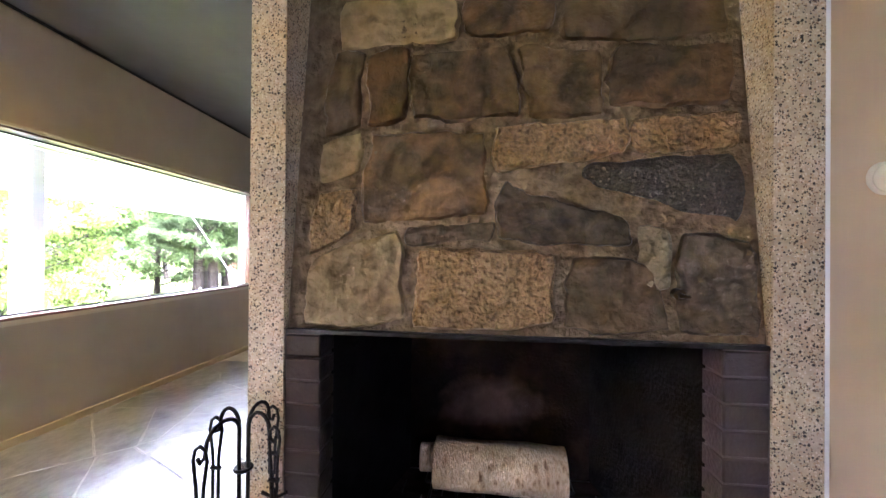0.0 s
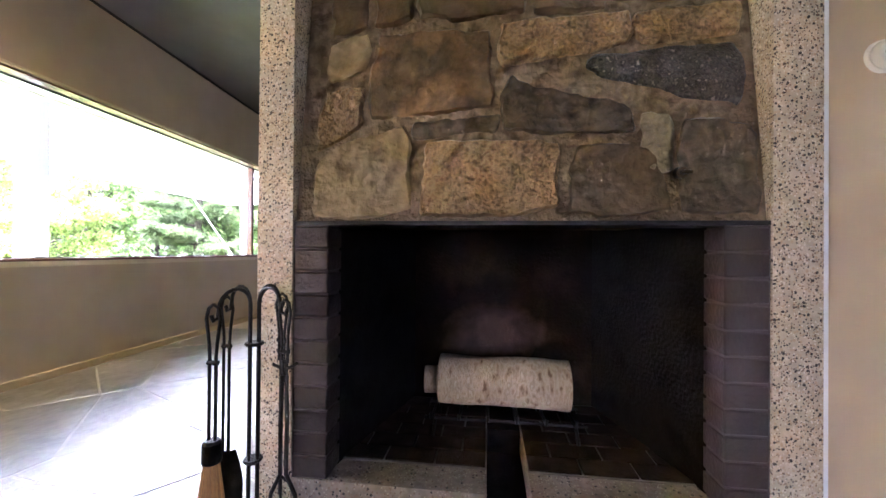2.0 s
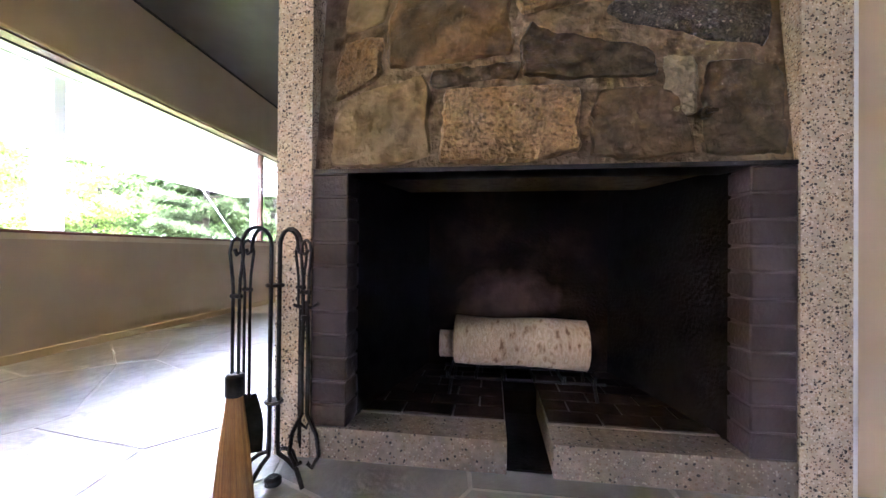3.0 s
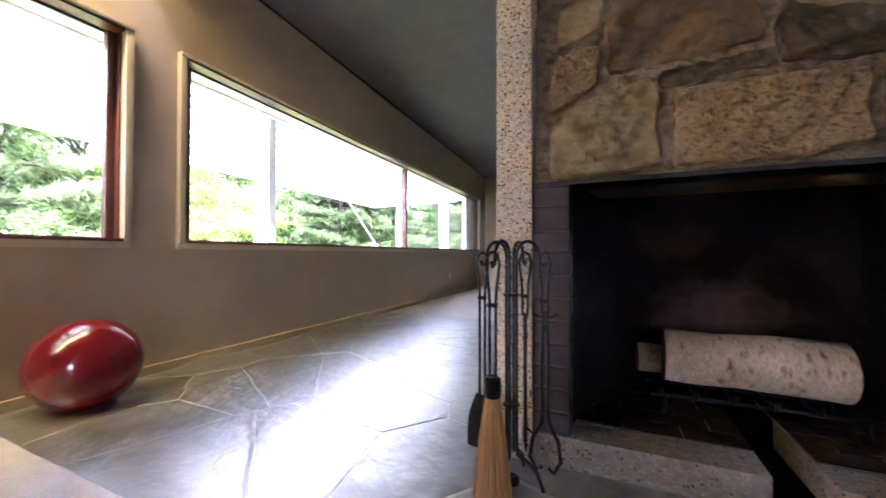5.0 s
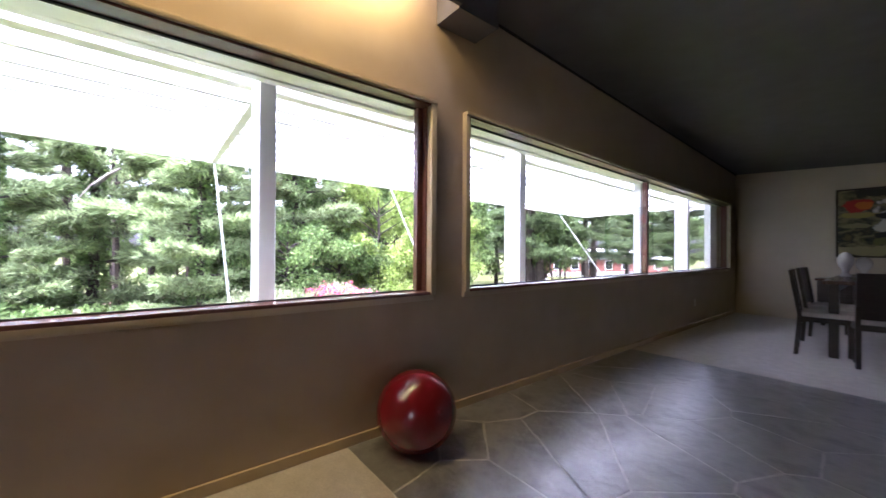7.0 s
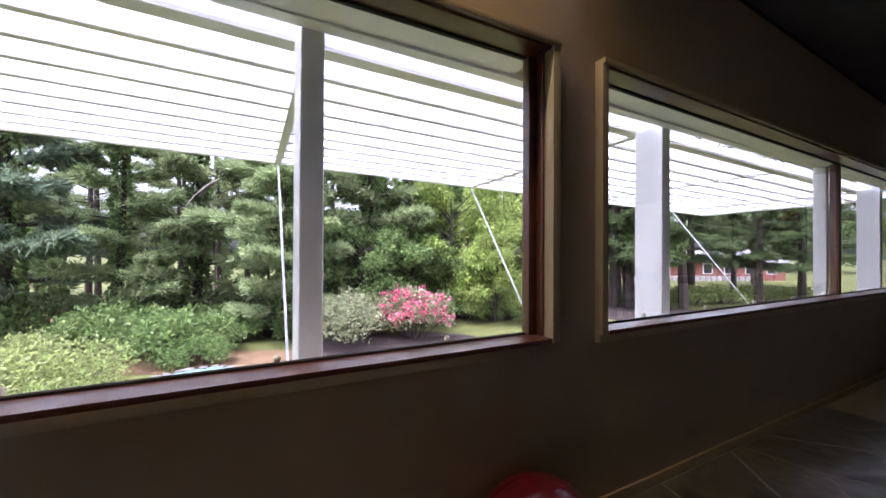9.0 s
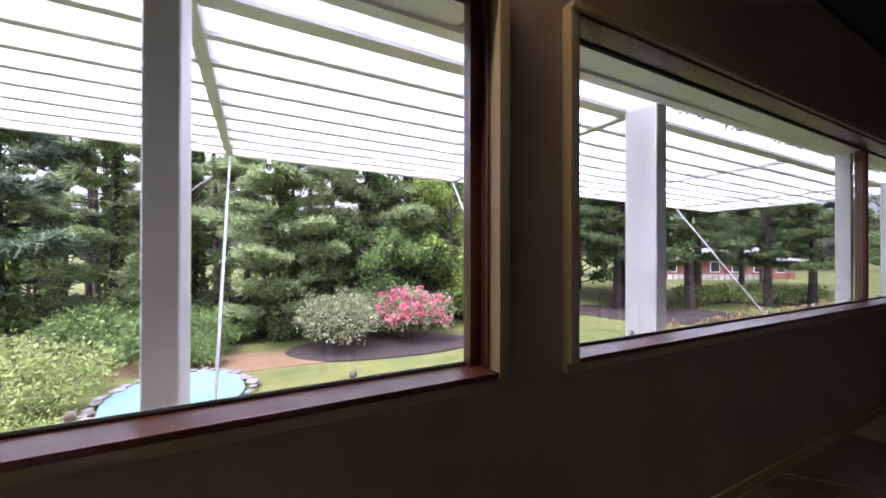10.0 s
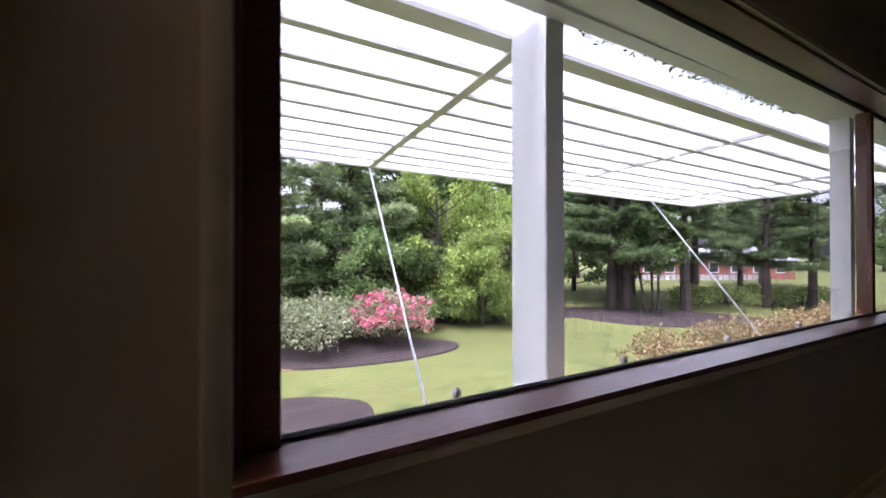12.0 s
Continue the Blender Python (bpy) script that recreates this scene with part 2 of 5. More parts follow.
M_REDBALL = mat("glossy_red_vinyl", [(0.15, 0.006, 0.010), (0.19, 0.009, 0.013)], 3, 0.16, bump=0.03, bump_scale=40, coat=0.4, stains=0.08)
M_ESPRESSO = mat("espresso_stained_wood", [(0.014, 0.009, 0.007), (0.035, 0.021, 0.015)], 10, 0.35, stretch=(1, 12, 12), bump=0.15, bump_scale=80, coat=0.2)
M_TABLETOP = mat("dark_walnut_tabletop", [(0.05, 0.025, 0.015), (0.09, 0.045, 0.025)], 8, 0.25, stretch=(12, 1, 1), bump=0.08, bump_scale=80, coat=0.3)
M_SEAT = mat("cream_seat_fabric", [(0.50, 0.46, 0.40), (0.58, 0.54, 0.48)], 60, 0.9, bump=0.4, bump_scale=300)
M_COUNTER = mat("black_granite_top", [(0.02, 0.022, 0.022), (0.055, 0.06, 0.058)], 60, 0.2)
M_CERAMIC = mat("white_glazed_ceramic", [(0.62, 0.60, 0.57), (0.70, 0.68, 0.65)], 6, 0.2, coat=0.3)
M_BLACKCER = mat("black_glazed_ceramic", [(0.012, 0.012, 0.013), (0.022, 0.022, 0.024)], 6, 0.25, coat=0.3)
M_PLASTIC = mat("ivory_plastic", [(0.66, 0.62, 0.53), (0.70, 0.66, 0.57)], 6, 0.35, stains=0.04)
M_BRASS = mat("aged_brass", [(0.20, 0.13, 0.05), (0.33, 0.23, 0.10)], 20, 0.35, metal=1.0, bump=0.2, bump_scale=90)
M_DARKBRASS = mat("tarnished_brass", [(0.05, 0.035, 0.02), (0.12, 0.08, 0.035)], 30, 0.5, metal=0.8, bump=0.3, bump_scale=120)
M_LAMPGLASS = mat("frosted_lamp_lens", [(0.72, 0.70, 0.66), (0.76, 0.74, 0.70)], 10, 0.4)
M_BATTEN = mat("pale_grey_batten_paint", [(0.68, 0.68, 0.645), (0.76, 0.76, 0.72)], 8, 0.6, bump=0.15, bump_scale=80, stains=0.1)
M_STEEL = mat("galvanised_brace_tube", [(0.55, 0.56, 0.57), (0.66, 0.67, 0.68)], 20, 0.4, metal=0.4)

M_GLASS = bpy.data.materials.new("window_glass")
M_GLASS.use_nodes = True
_g = M_GLASS.node_tree.nodes["Principled BSDF"]
_g.inputs["Base Color"].default_value = (0.97, 0.985, 0.98, 1)
_g.inputs["Roughness"].default_value = 0.0
_g.inputs["Transmission Weight"].default_value = 1.0
_g.inputs["IOR"].default_value = 1.45

M_PANEL = mat("translucent_white_panel", [(0.84, 0.85, 0.86), (0.90, 0.91, 0.92)], 4, 0.4, stains=0.04)
_n, _l = M_PANEL.node_tree.nodes, M_PANEL.node_tree.links
_t = _n.new("ShaderNodeBsdfTranslucent")
_t.inputs[0].default_value = (0.93, 0.94, 0.95, 1)
_x = _n.new("ShaderNodeMixShader")
_x.inputs[0].default_value = 0.80
_l.new(_n["Principled BSDF"].outputs[0], _x.inputs[1])
_l.new(_t.outputs[0], _x.inputs[2])
_l.new(_x.outputs[0], _n["Material Output"].inputs[0])

M_GRASS = mat("mown_lawn_grass", [(0.058, 0.078, 0.022), (0.108, 0.118, 0.036), (0.08, 0.098, 0.028)], 1.2, 0.85, bump=0.9, bump_scale=40, stains=0.25, spec=0.15)
M_MULCH = mat("dark_bark_mulch", [(0.018, 0.014, 0.013), (0.06, 0.048, 0.042)], 18, 0.95, bump=1.0, bump_scale=30, spec=0.1)
M_PINESTRAW = mat("brown_pine_straw", [(0.10, 0.065, 0.035), (0.20, 0.135, 0.075)], 9, 0.95, bump=0.8, bump_scale=40, spec=0.1)
M_POOL = mat("pale_turquoise_pool_water", [(0.105, 0.195, 0.188), (0.15, 0.24, 0.228)], 1.5, 0.5, spec=0.08, bump=0.1, bump_scale=3, stains=0.12)
M_ROCK = mat("weathered_edging_rock", [(0.09, 0.084, 0.075), (0.21, 0.198, 0.18)], 4, 0.9, bump=0.8, bump_scale=18, vary=0.2)
M_TRUNK = mat("furrowed_bark", [(0.028, 0.021, 0.016), (0.075, 0.058, 0.045)], 5, 0.9, stretch=(4, 4, 1), bump=1.0, bump_scale=14)
M_LEAF_MAPLE = leaf_mat("maple_leaf", [(0.202, 0.285, 0.062), (0.328, 0.422, 0.103)])
M_LEAF_DARK = leaf_mat("woodland_leaf", [(0.126, 0.205, 0.067), (0.239, 0.331, 0.117)])
M_LEAF_SHRUB = leaf_mat("shrub_leaf", [(0.107, 0.182, 0.055), (0.202, 0.285, 0.090)])
M_LEAF_PALE = leaf_mat("pale_shrub_leaf", [(0.227, 0.268, 0.138), (0.391, 0.410, 0.235)])
M_LEAF_LIME = leaf_mat("lime_shrub_leaf", [(0.214, 0.285, 0.083), (0.365, 0.422, 0.152)])
M_LEAF_AZALEA = leaf_mat("bronze_azalea_leaf", [(0.210, 0.190, 0.069), (0.399, 0.266, 0.149)])
M_NEEDLE = leaf_mat("white_pine_needle", [(0.213, 0.282, 0.127), (0.373, 0.450, 0.221)])
M_NEEDLE_DARK = leaf_mat("dark_hemlock_needle", [(0.093, 0.141, 0.055), (0.177, 0.238, 0.101)])
M_NEEDLE_BLUE = leaf_mat("blue_pine_needle", [(0.151, 0.220, 0.138), (0.262, 0.337, 0.210)])
M_PINK = leaf_mat("crimson_pink_petal", [(0.62, 0.06, 0.15), (0.78, 0.22, 0.34)], 0.25)
M_MAUVE = leaf_mat("mauve_petal", [(0.30, 0.14, 0.27), (0.42, 0.24, 0.38)], 0.25)
M_BRICKRED = mat("red_house_siding", [(0.20, 0.070, 0.050), (0.27, 0.10, 0.075)], 3, 0.8)
M_ROOFGREY = mat("grey_roof_shingle", [(0.20, 0.20, 0.21), (0.28, 0.28, 0.29)], 4, 0.9)
M_DARKPANE = mat("dark_window_pane", [(0.02, 0.025, 0.03), (0.03, 0.035, 0.04)], 4, 0.1)

# ---- mesh helpers ----


def box(bm, x0, x1, y0, y1, z0, z1):
    vs = [bm.verts.new((x, y, z)) for x in (x0, x1) for y in (y0, y1) for z in (z0, z1)]
    for f in ((0, 1, 3, 2), (4, 6, 7, 5), (0, 4, 5, 1), (2, 3, 7, 6), (0, 2, 6, 4), (1, 5, 7, 3)):
        bm.faces.new([vs[i] for i in f])
    return vs


def soften(bm, width, segments=2, sharp=35):
    bm.normal_update()
    es = [e for e in bm.edges if len(e.link_faces) == 2 and e.calc_face_angle(0) > radians(sharp)]
    bmesh.ops.bevel(bm, geom=es, offset=width, segments=segments, affect="EDGES", profile=0.7, clamp_overlap=True)


def link(name, bm, material, smooth=False):
    me = bpy.data.meshes.new(name)
    bmesh.ops.recalc_face_normals(bm, faces=bm.faces[:])
    bm.to_mesh(me)
    bm.free()
    me.materials.append(material)
    if smooth:
        me.shade_smooth()
        me.set_sharp_from_angle(angle=radians(40))
    return new(name, me)


def part(name, bm, material, parent, label="", smooth=False, category=""):
    ob = link(name, bm, material, smooth)
    ob.parent = parent
    return tagged(ob, label, category)


def slab(name, dims, material, parent=None, bevel=0.0, label=""):
    bm = bmesh.new()
    box(bm, *dims)
    if bevel:
        soften(bm, bevel)
    ob = link(name, bm, material, bevel > 0)
    if parent:
        ob.parent = parent
    return tagged(ob, label)


def thing(name, at, label, category, group=""):
    ob = new(name)
    ob.location = at
    return tagged(ob, label, category, group)


def tube(bm, pts, radius, sides=8, taper=None):
    """A round rod along pts, closed at both ends; taper: radius at each point."""
    rings = []
    pts = [Vector(p) for p in pts]
    up = Vector((0, 0, 1))
    prev = None
    for i, p in enumerate(pts):
        d = (pts[min(i + 1, len(pts) - 1)] - pts[max(i - 1, 0)]).normalized()
        if prev is None:
            a = d.cross(up if abs(d.z) < 0.9 else Vector((1, 0, 0))).normalized()
        else:
            a = (prev - d * prev.dot(d)).normalized()
        prev = a
        c = d.cross(a)
        r = taper[i] if taper else radius
        rings.append([bm.verts.new(p + (a * math.cos(k * 2 * math.pi / sides) + c * math.sin(k * 2 * math.pi / sides)) * r) for k in range(sides)])
    for r0, r1 in zip(rings, rings[1:]):
        for k in range(sides):
            bm.faces.new((r0[k], r0[(k + 1) % sides], r1[(k + 1) % sides], r1[k]))
    bm.faces.new(rings[0][::-1])
    bm.faces.new(rings[-1])


def lathe(bm, profile, sides=28, centre=(0, 0, 0)):
    """Turned body about z from (radius, height) pairs."""
    rings = []
    for r, z in profile:
        rings.append([bm.verts.new((centre[0] + r * math.cos(k * 2 * math.pi / sides), centre[1] + r * math.sin(k * 2 * math.pi / sides), centre[2] + z)) for k in range(sides)])
    for r0, r1 in zip(rings, rings[1:]):
        for k in range(sides):
            bm.faces.new((r0[k], r0[(k + 1) % sides], r1[(k + 1) % sides], r1[k]))
    bm.faces.new(rings[0][::-1])
    bm.faces.new(rings[-1])


def arc(centre, r, a0, a1, steps, plane="xz"):
    out = []
    for i in range(steps + 1):
        a = radians(a0 + (a1 - a0) * i / steps)
        u, v = r * math.cos(a), r * math.sin(a)
        out.append((centre[0] + u, centre[1], centre[2] + v) if plane == "xz" else (centre[0], centre[1] + u, centre[2] + v))
    return out


# ---- structure ----
XW = -3.49            # inner face of the window wall
YF = 9.86             # inner face of the dining room's end wall
WIN1 = (-2.9, 1.640)  # openings in the window wall, along y
WIN2 = (2.043, 9.24)
SILL, HEAD = 0.956, 2.400
ZC = 3.32             # ceiling at the window wall, where the slate begins
FALL = 0.019          # the long window's head and the sunshade fall a little to the north
ROOM_E, ROOM_S = 5.4, -4.4


def ceil_z(x, y=2.4):
    return ZC - 0.050 * (x - XW) - 0.048 * (y - 2.4)


def fall(ob, above=2.2, start=2.0):
    """Let the upper edge of a mesh fall gently to the north."""
    for v in ob.data.vertices:
        if v.co.z > above and v.co.y > start:
            v.co.z -= FALL * (v.co.y - start)
    return ob


bm = bmesh.new()
box(bm, XW - 0.12, XW, ROOM_S - 0.2, YF + 0.2, -0.3, SILL)
box(bm, XW - 0.26, XW - 0.12, ROOM_S - 0.2, YF + 0.2, -0.3, SILL - 0.22)
box(bm, XW - 0.26, XW, ROOM_S - 0.2, 2.0, HEAD, 4.05)
vs = box(bm, XW - 0.26, XW, 2.0, YF + 0.2, HEAD, 4.05)
for v in vs:
    if v.co.z < 3:
        v.co.z -= FALL * (v.co.y - 2.0)
box(bm, XW - 0.26, XW, ROOM_S - 0.2, WIN1[0], SILL, HEAD)
box(bm, XW - 0.12, XW, WIN1[1], WIN2[0], SILL, HEAD)
box(bm, XW - 0.26, XW, WIN2[1], YF + 0.2, SILL, HEAD)
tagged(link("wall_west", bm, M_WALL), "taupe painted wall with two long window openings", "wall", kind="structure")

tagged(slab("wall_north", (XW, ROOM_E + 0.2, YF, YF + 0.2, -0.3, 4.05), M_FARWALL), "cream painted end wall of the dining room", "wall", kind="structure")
bm = bmesh.new()
box(bm, XW, 1.0, ROOM_S - 0.2, ROOM_S, -0.3, 4.05)
box(bm, 2.2, ROOM_E + 0.2, ROOM_S - 0.2, ROOM_S, -0.3, 4.05)
box(bm, 1.0, 2.2, ROOM_S - 0.2, ROOM_S, -0.3, 1.0)
box(bm, 1.0, 2.2, ROOM_S - 0.2, ROOM_S, 2.2, 4.05)
tagged(link("wall_south", bm, M_WALL), "taupe painted wall behind the walk with an added window opening", "wall", kind="structure")
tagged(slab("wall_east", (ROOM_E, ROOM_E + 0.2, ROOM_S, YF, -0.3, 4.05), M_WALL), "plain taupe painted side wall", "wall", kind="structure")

# ceiling: gently pitched, with a light cove along the window wall over the near window
COVE_X, COVE_Y = -3.22, 1.72
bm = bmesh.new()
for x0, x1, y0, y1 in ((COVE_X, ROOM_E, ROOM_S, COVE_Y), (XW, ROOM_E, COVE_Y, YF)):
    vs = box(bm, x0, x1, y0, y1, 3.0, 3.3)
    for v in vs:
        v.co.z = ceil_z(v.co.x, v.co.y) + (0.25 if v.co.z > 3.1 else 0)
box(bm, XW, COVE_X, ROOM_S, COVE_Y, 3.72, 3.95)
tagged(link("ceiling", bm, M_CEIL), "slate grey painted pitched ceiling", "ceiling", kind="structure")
bm = bmesh.new()
vs = box(bm, COVE_X, COVE_X + 0.03, ROOM_S, COVE_Y, 3.055, 3.3)
for v in vs:
    if v.co.z > 3.1:
        v.co.z = ceil_z(COVE_X, v.co.y) + 0.02
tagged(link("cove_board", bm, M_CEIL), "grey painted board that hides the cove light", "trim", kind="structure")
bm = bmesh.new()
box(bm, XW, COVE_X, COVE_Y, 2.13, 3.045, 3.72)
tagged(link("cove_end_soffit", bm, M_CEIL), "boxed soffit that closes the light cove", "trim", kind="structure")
# solid dark strip whose colour stands for the shade under the ceiling
gap = slab("ceiling_shadow_gap", (XW + 0.002, XW + 0.018, 2.14, YF - 0.01, -0.022, -0.003), M_RUBBER_SHADE)
for v in gap.data.vertices:
    v.co.z += ceil_z(XW, v.co.y)
tagged(gap, "dark strip coloured as the shadow line where wall meets ceiling", "trim", kind="structure")

# floor: carpet in the living and dining ends, slate between
SL0, SL1 = 1.002, 4.99
tagged(slab("floor_carpet_living", (XW, ROOM_E, ROOM_S, SL0, -0.3, 0.0), M_CARPET), "pale grey wall-to-wall carpet", "carpet", kind="structure")
tagged(slab("floor_carpet_dining", (XW, ROOM_E, SL1, YF, -0.3, 0.0), M_CARPET), "pale grey wall-to-wall carpet of the dining end", "carpet", kind="structure")
floor_slate = tagged(slab("floor_slate", (XW, ROOM_E, SL0, SL1, -0.3, 0.0012), M_GROUT), "irregular blue-grey slate flagstones with pale joints", "floor", kind="structure")

bm = bmesh.new()
box(bm, XW, XW + 0.016, ROOM_S, YF, 0.0, 0.068)
soften(bm, 0.004, 1)
tagged(link("baseboard_west", bm, M_BASE), "low ochre-cream baseboard", "baseboard", kind="structure")
bm = bmesh.new()
box(bm, XW + 0.03, ROOM_E, YF - 0.014, YF, 0.0, 0.055)
tagged(link("baseboard_north", bm, M_FARWALL), "low cream baseboard", "baseboard", kind="structure")


def window(name, y0, y1, mullions, label, side0, side1):
    """Deep mahogany frame in the opening, cream trim on the room side, glass, mullions."""
    root = tagged(new(name), label, "window", kind="structure")
    xf, xb, gx = XW + 0.045, XW - 0.105, XW - 0.085
    t = 0.047
    slabs = (("trim_head", (XW, XW + 0.065, y0 - t, y1 + t, HEAD, HEAD + 0.026)), ("trim_foot", (XW, XW + 0.03, y0 - t, y1 + t, SILL - 0.045, SILL)),
             ("trim_side", (XW, XW + 0.05, y0 - t, y0, SILL, HEAD)), ("trim_side", (XW, XW + 0.058, y1, y1 + t, SILL, HEAD)))
    for nm, d in slabs:
        slab(nm, d, M_TRIM, root, 0.004)
    slab("window_sill", (xb, xf + 0.01, y0, y1, SILL, SILL + 0.022), M_MAHOG, root, 0.004, "varnished mahogany sill board")
    slab("frame_head", (xb, xf, y0, y1, HEAD - 0.016, HEAD), M_MAHOG, root, 0.004)
    slab("frame_side", (gx + 0.035, XW - 0.004, y0, y0 + 0.012, SILL + 0.022, HEAD - 0.016), M_MAHOG, root, 0.003)
    slab("frame_side", (gx + 0.035, XW - 0.004, y1 - 0.012, y1, SILL + 0.022, HEAD - 0.016), M_MAHOG, root, 0.003)
    slab("frame_stop", (xb, gx + 0.034, y0, y0 + side0, SILL + 0.022, HEAD - 0.016), M_MAHOG, root, 0.004)
    slab("frame_stop", (xb, gx + 0.034, y1 - side1, y1, SILL + 0.022, HEAD - 0.016), M_MAHOG, root, 0.004)
    slab("outer_sill", (XW - 0.145, xb - 0.002, y0, y1, SILL - 0.05, SILL - 0.016), M_WHITE, root, 0.003, "white painted outer sill")
    slab("outer_head", (XW - 0.26, xb - 0.002, y0, y1, HEAD - 0.016, HEAD), M_WHITE, root, 0.003)
    for d in ((gx - 0.018, gx + 0.012, y0 + side0, y1 - side1, SILL + 0.022, SILL + 0.030), (gx - 0.018, gx + 0.012, y0 + side0, y1 - side1, HEAD - 0.024, HEAD - 0.016)):
        slab("glazing_bead", d, M_RUBBER_SHADE, root, 0.003, "black rubber glazing bead")
    edges = [y0 + side0, *mullions, y1 - side1]
    for m in mullions:
        slab("mullion", (XW - 0.15, gx + 0.015, m - 0.022, m + 0.022, SILL + 0.022, HEAD - 0.016), M_MAHOG, root, 0.004)
    for a, b in zip(edges, edges[1:]):
        p = slab("pane", (gx - 0.003, gx + 0.003, a, b, SILL + 0.03, HEAD - 0.02), M_GLASS, root)
        p.visible_shadow = False
    return root


window("window_1", *WIN1, (), "wide fixed window with mahogany frame and cream trim", 0.05, 0.058)
long_window = window("window_2", *WIN2, (5.69,), "long window in two panes with mahogany frame and cream trim", 0.088, 0.012)
for ob in long_window.children:
    fall(ob)
for nm, y0, y1 in (("casing_middle", 5.70, 5.77), ("casing_end", 8.85, 9.235)):
    tagged(slab(nm, (XW - 0.285, XW - 0.182, y0, y1, SILL - 0.215, HEAD + 0.04), M_WHITE, None, 0.004), "white painted outer casing board of the windows", "casing", kind="structure")

# unseen living-room window behind the walk, added to let skylight in
ob = tagged(slab("window_3", (1.0, 2.2, ROOM_S - 0.12, ROOM_S - 0.08, 1.0, 2.2), M_GLASS), "unseen window added in the wall behind the walk to let in light", "window", kind="structure")
ob.visible_shadow = False

# ---- fireplace ----
FY = 1.828
PL0, PL1, JL = -0.915, -0.760, -0.607
JR, PR0, PR1 = 0.875, 1.028, 1.190
HZ, LZ = 0.130, 1.176          # hearth top, lintel
fire = thing("fireplace", (0, FY, 0), "field-stone fireplace between pebble-concrete piers with plum brick jambs", "fireplace")


def fpart(name, bm, material, label="", smooth=False, parent=None):
    ob = link(name, bm, material, smooth)
    ob.parent = parent or fire
    if not parent:
        ob.matrix_parent_inverse = Matrix.Translation(-fire.location)
    return tagged(ob, label)


def fslab(name, dims, material, bevel=0.0, label="", parent=None):
    bm = bmesh.new()
    box(bm, *dims)
    if bevel:
        soften(bm, bevel)
    return fpart(name, bm, material, label, bevel > 0, parent)


fslab("pier", (PL0, PL1, FY, 2.56, 0, ceil_z(PL0) - 0.001), M_AGG, 0.008, "pebble-aggregate concrete pier")
fslab("pier", (PR0, PR1, FY, 2.56, 0, ceil_z(PR1) - 0.001), M_AGG, 0.008, "pebble-aggregate concrete pier")
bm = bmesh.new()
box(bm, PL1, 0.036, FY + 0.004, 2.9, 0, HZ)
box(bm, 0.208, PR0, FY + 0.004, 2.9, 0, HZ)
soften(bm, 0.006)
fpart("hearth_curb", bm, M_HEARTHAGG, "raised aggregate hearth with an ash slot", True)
fslab("ash_slot_end", (0.037, 0.207, 2.36, 2.9, 0.0, HZ), M_SOOT)
fslab("ash_slot_floor", (0.036, 0.208, FY + 0.03, 2.36, 0.0, 0.012), M_SOOT)
# firebox
BX0, BX1, BY = -0.42, 0.66, 2.72
for pts in (((JL - 0.003, 1.95), (BX0, BY), (BX0 - 0.12, BY + 0.02), (JL - 0.15, 1.95)), ((JR + 0.003, 1.95), (BX1, BY), (BX1 + 0.12, BY + 0.02), (JR + 0.15, 1.95))):
    bm = bmesh.new()
    lo = [bm.verts.new((x, y, HZ)) for x, y in pts]
    hi = [bm.verts.new((x, y, 1.42)) for x, y in pts]
    bm.faces.new(lo), bm.faces.new(hi)
    for i in range(4):
        bm.faces.new((lo[i], lo[(i + 1) % 4], hi[(i + 1) % 4], hi[i]))
    fpart("firebox_side", bm, M_SOOT, "soot-blackened splayed side")
fslab("firebox_back", (BX0 - 0.1, BX1 + 0.1, BY, BY + 0.12, HZ, 1.42), M_ASH, 0, "soot and ash stained back")
fslab("smoke_throat", (PL1, PR0, 1.99, 2.9, 1.42, 1.5), M_SOOT)
fslab("lintel", (PL1 + 0.002, PR0 - 0.002, FY + 0.006, 2.0, LZ - 0.014, LZ + 0.004), M_IRON, 0.003, "dark steel lintel bar")
# mortar bed of the breast, leaning back
ML = 0.115
bm = bmesh.new()
ztop = 3.2
yy = lambda z: FY + 0.030 + ML * (z - LZ)
co = [(PL1, yy(LZ), LZ + 0.004), (PR0, yy(LZ), LZ + 0.004), (PR0, yy(ztop), ztop), (PL1, yy(ztop), ztop)]
a = [bm.verts.new(c) for c in co]
b = [bm.verts.new((c[0], 2.45, c[2])) for c in co]
bm.faces.new(a), bm.faces.new(b[::-1])
for i in range(4):
    bm.faces.new((a[i], b[i], b[(i + 1) % 4], a[(i + 1) % 4]))
breast = fpart("breast", bm, M_MORTAR, "leaning breast of mortar between field stones")


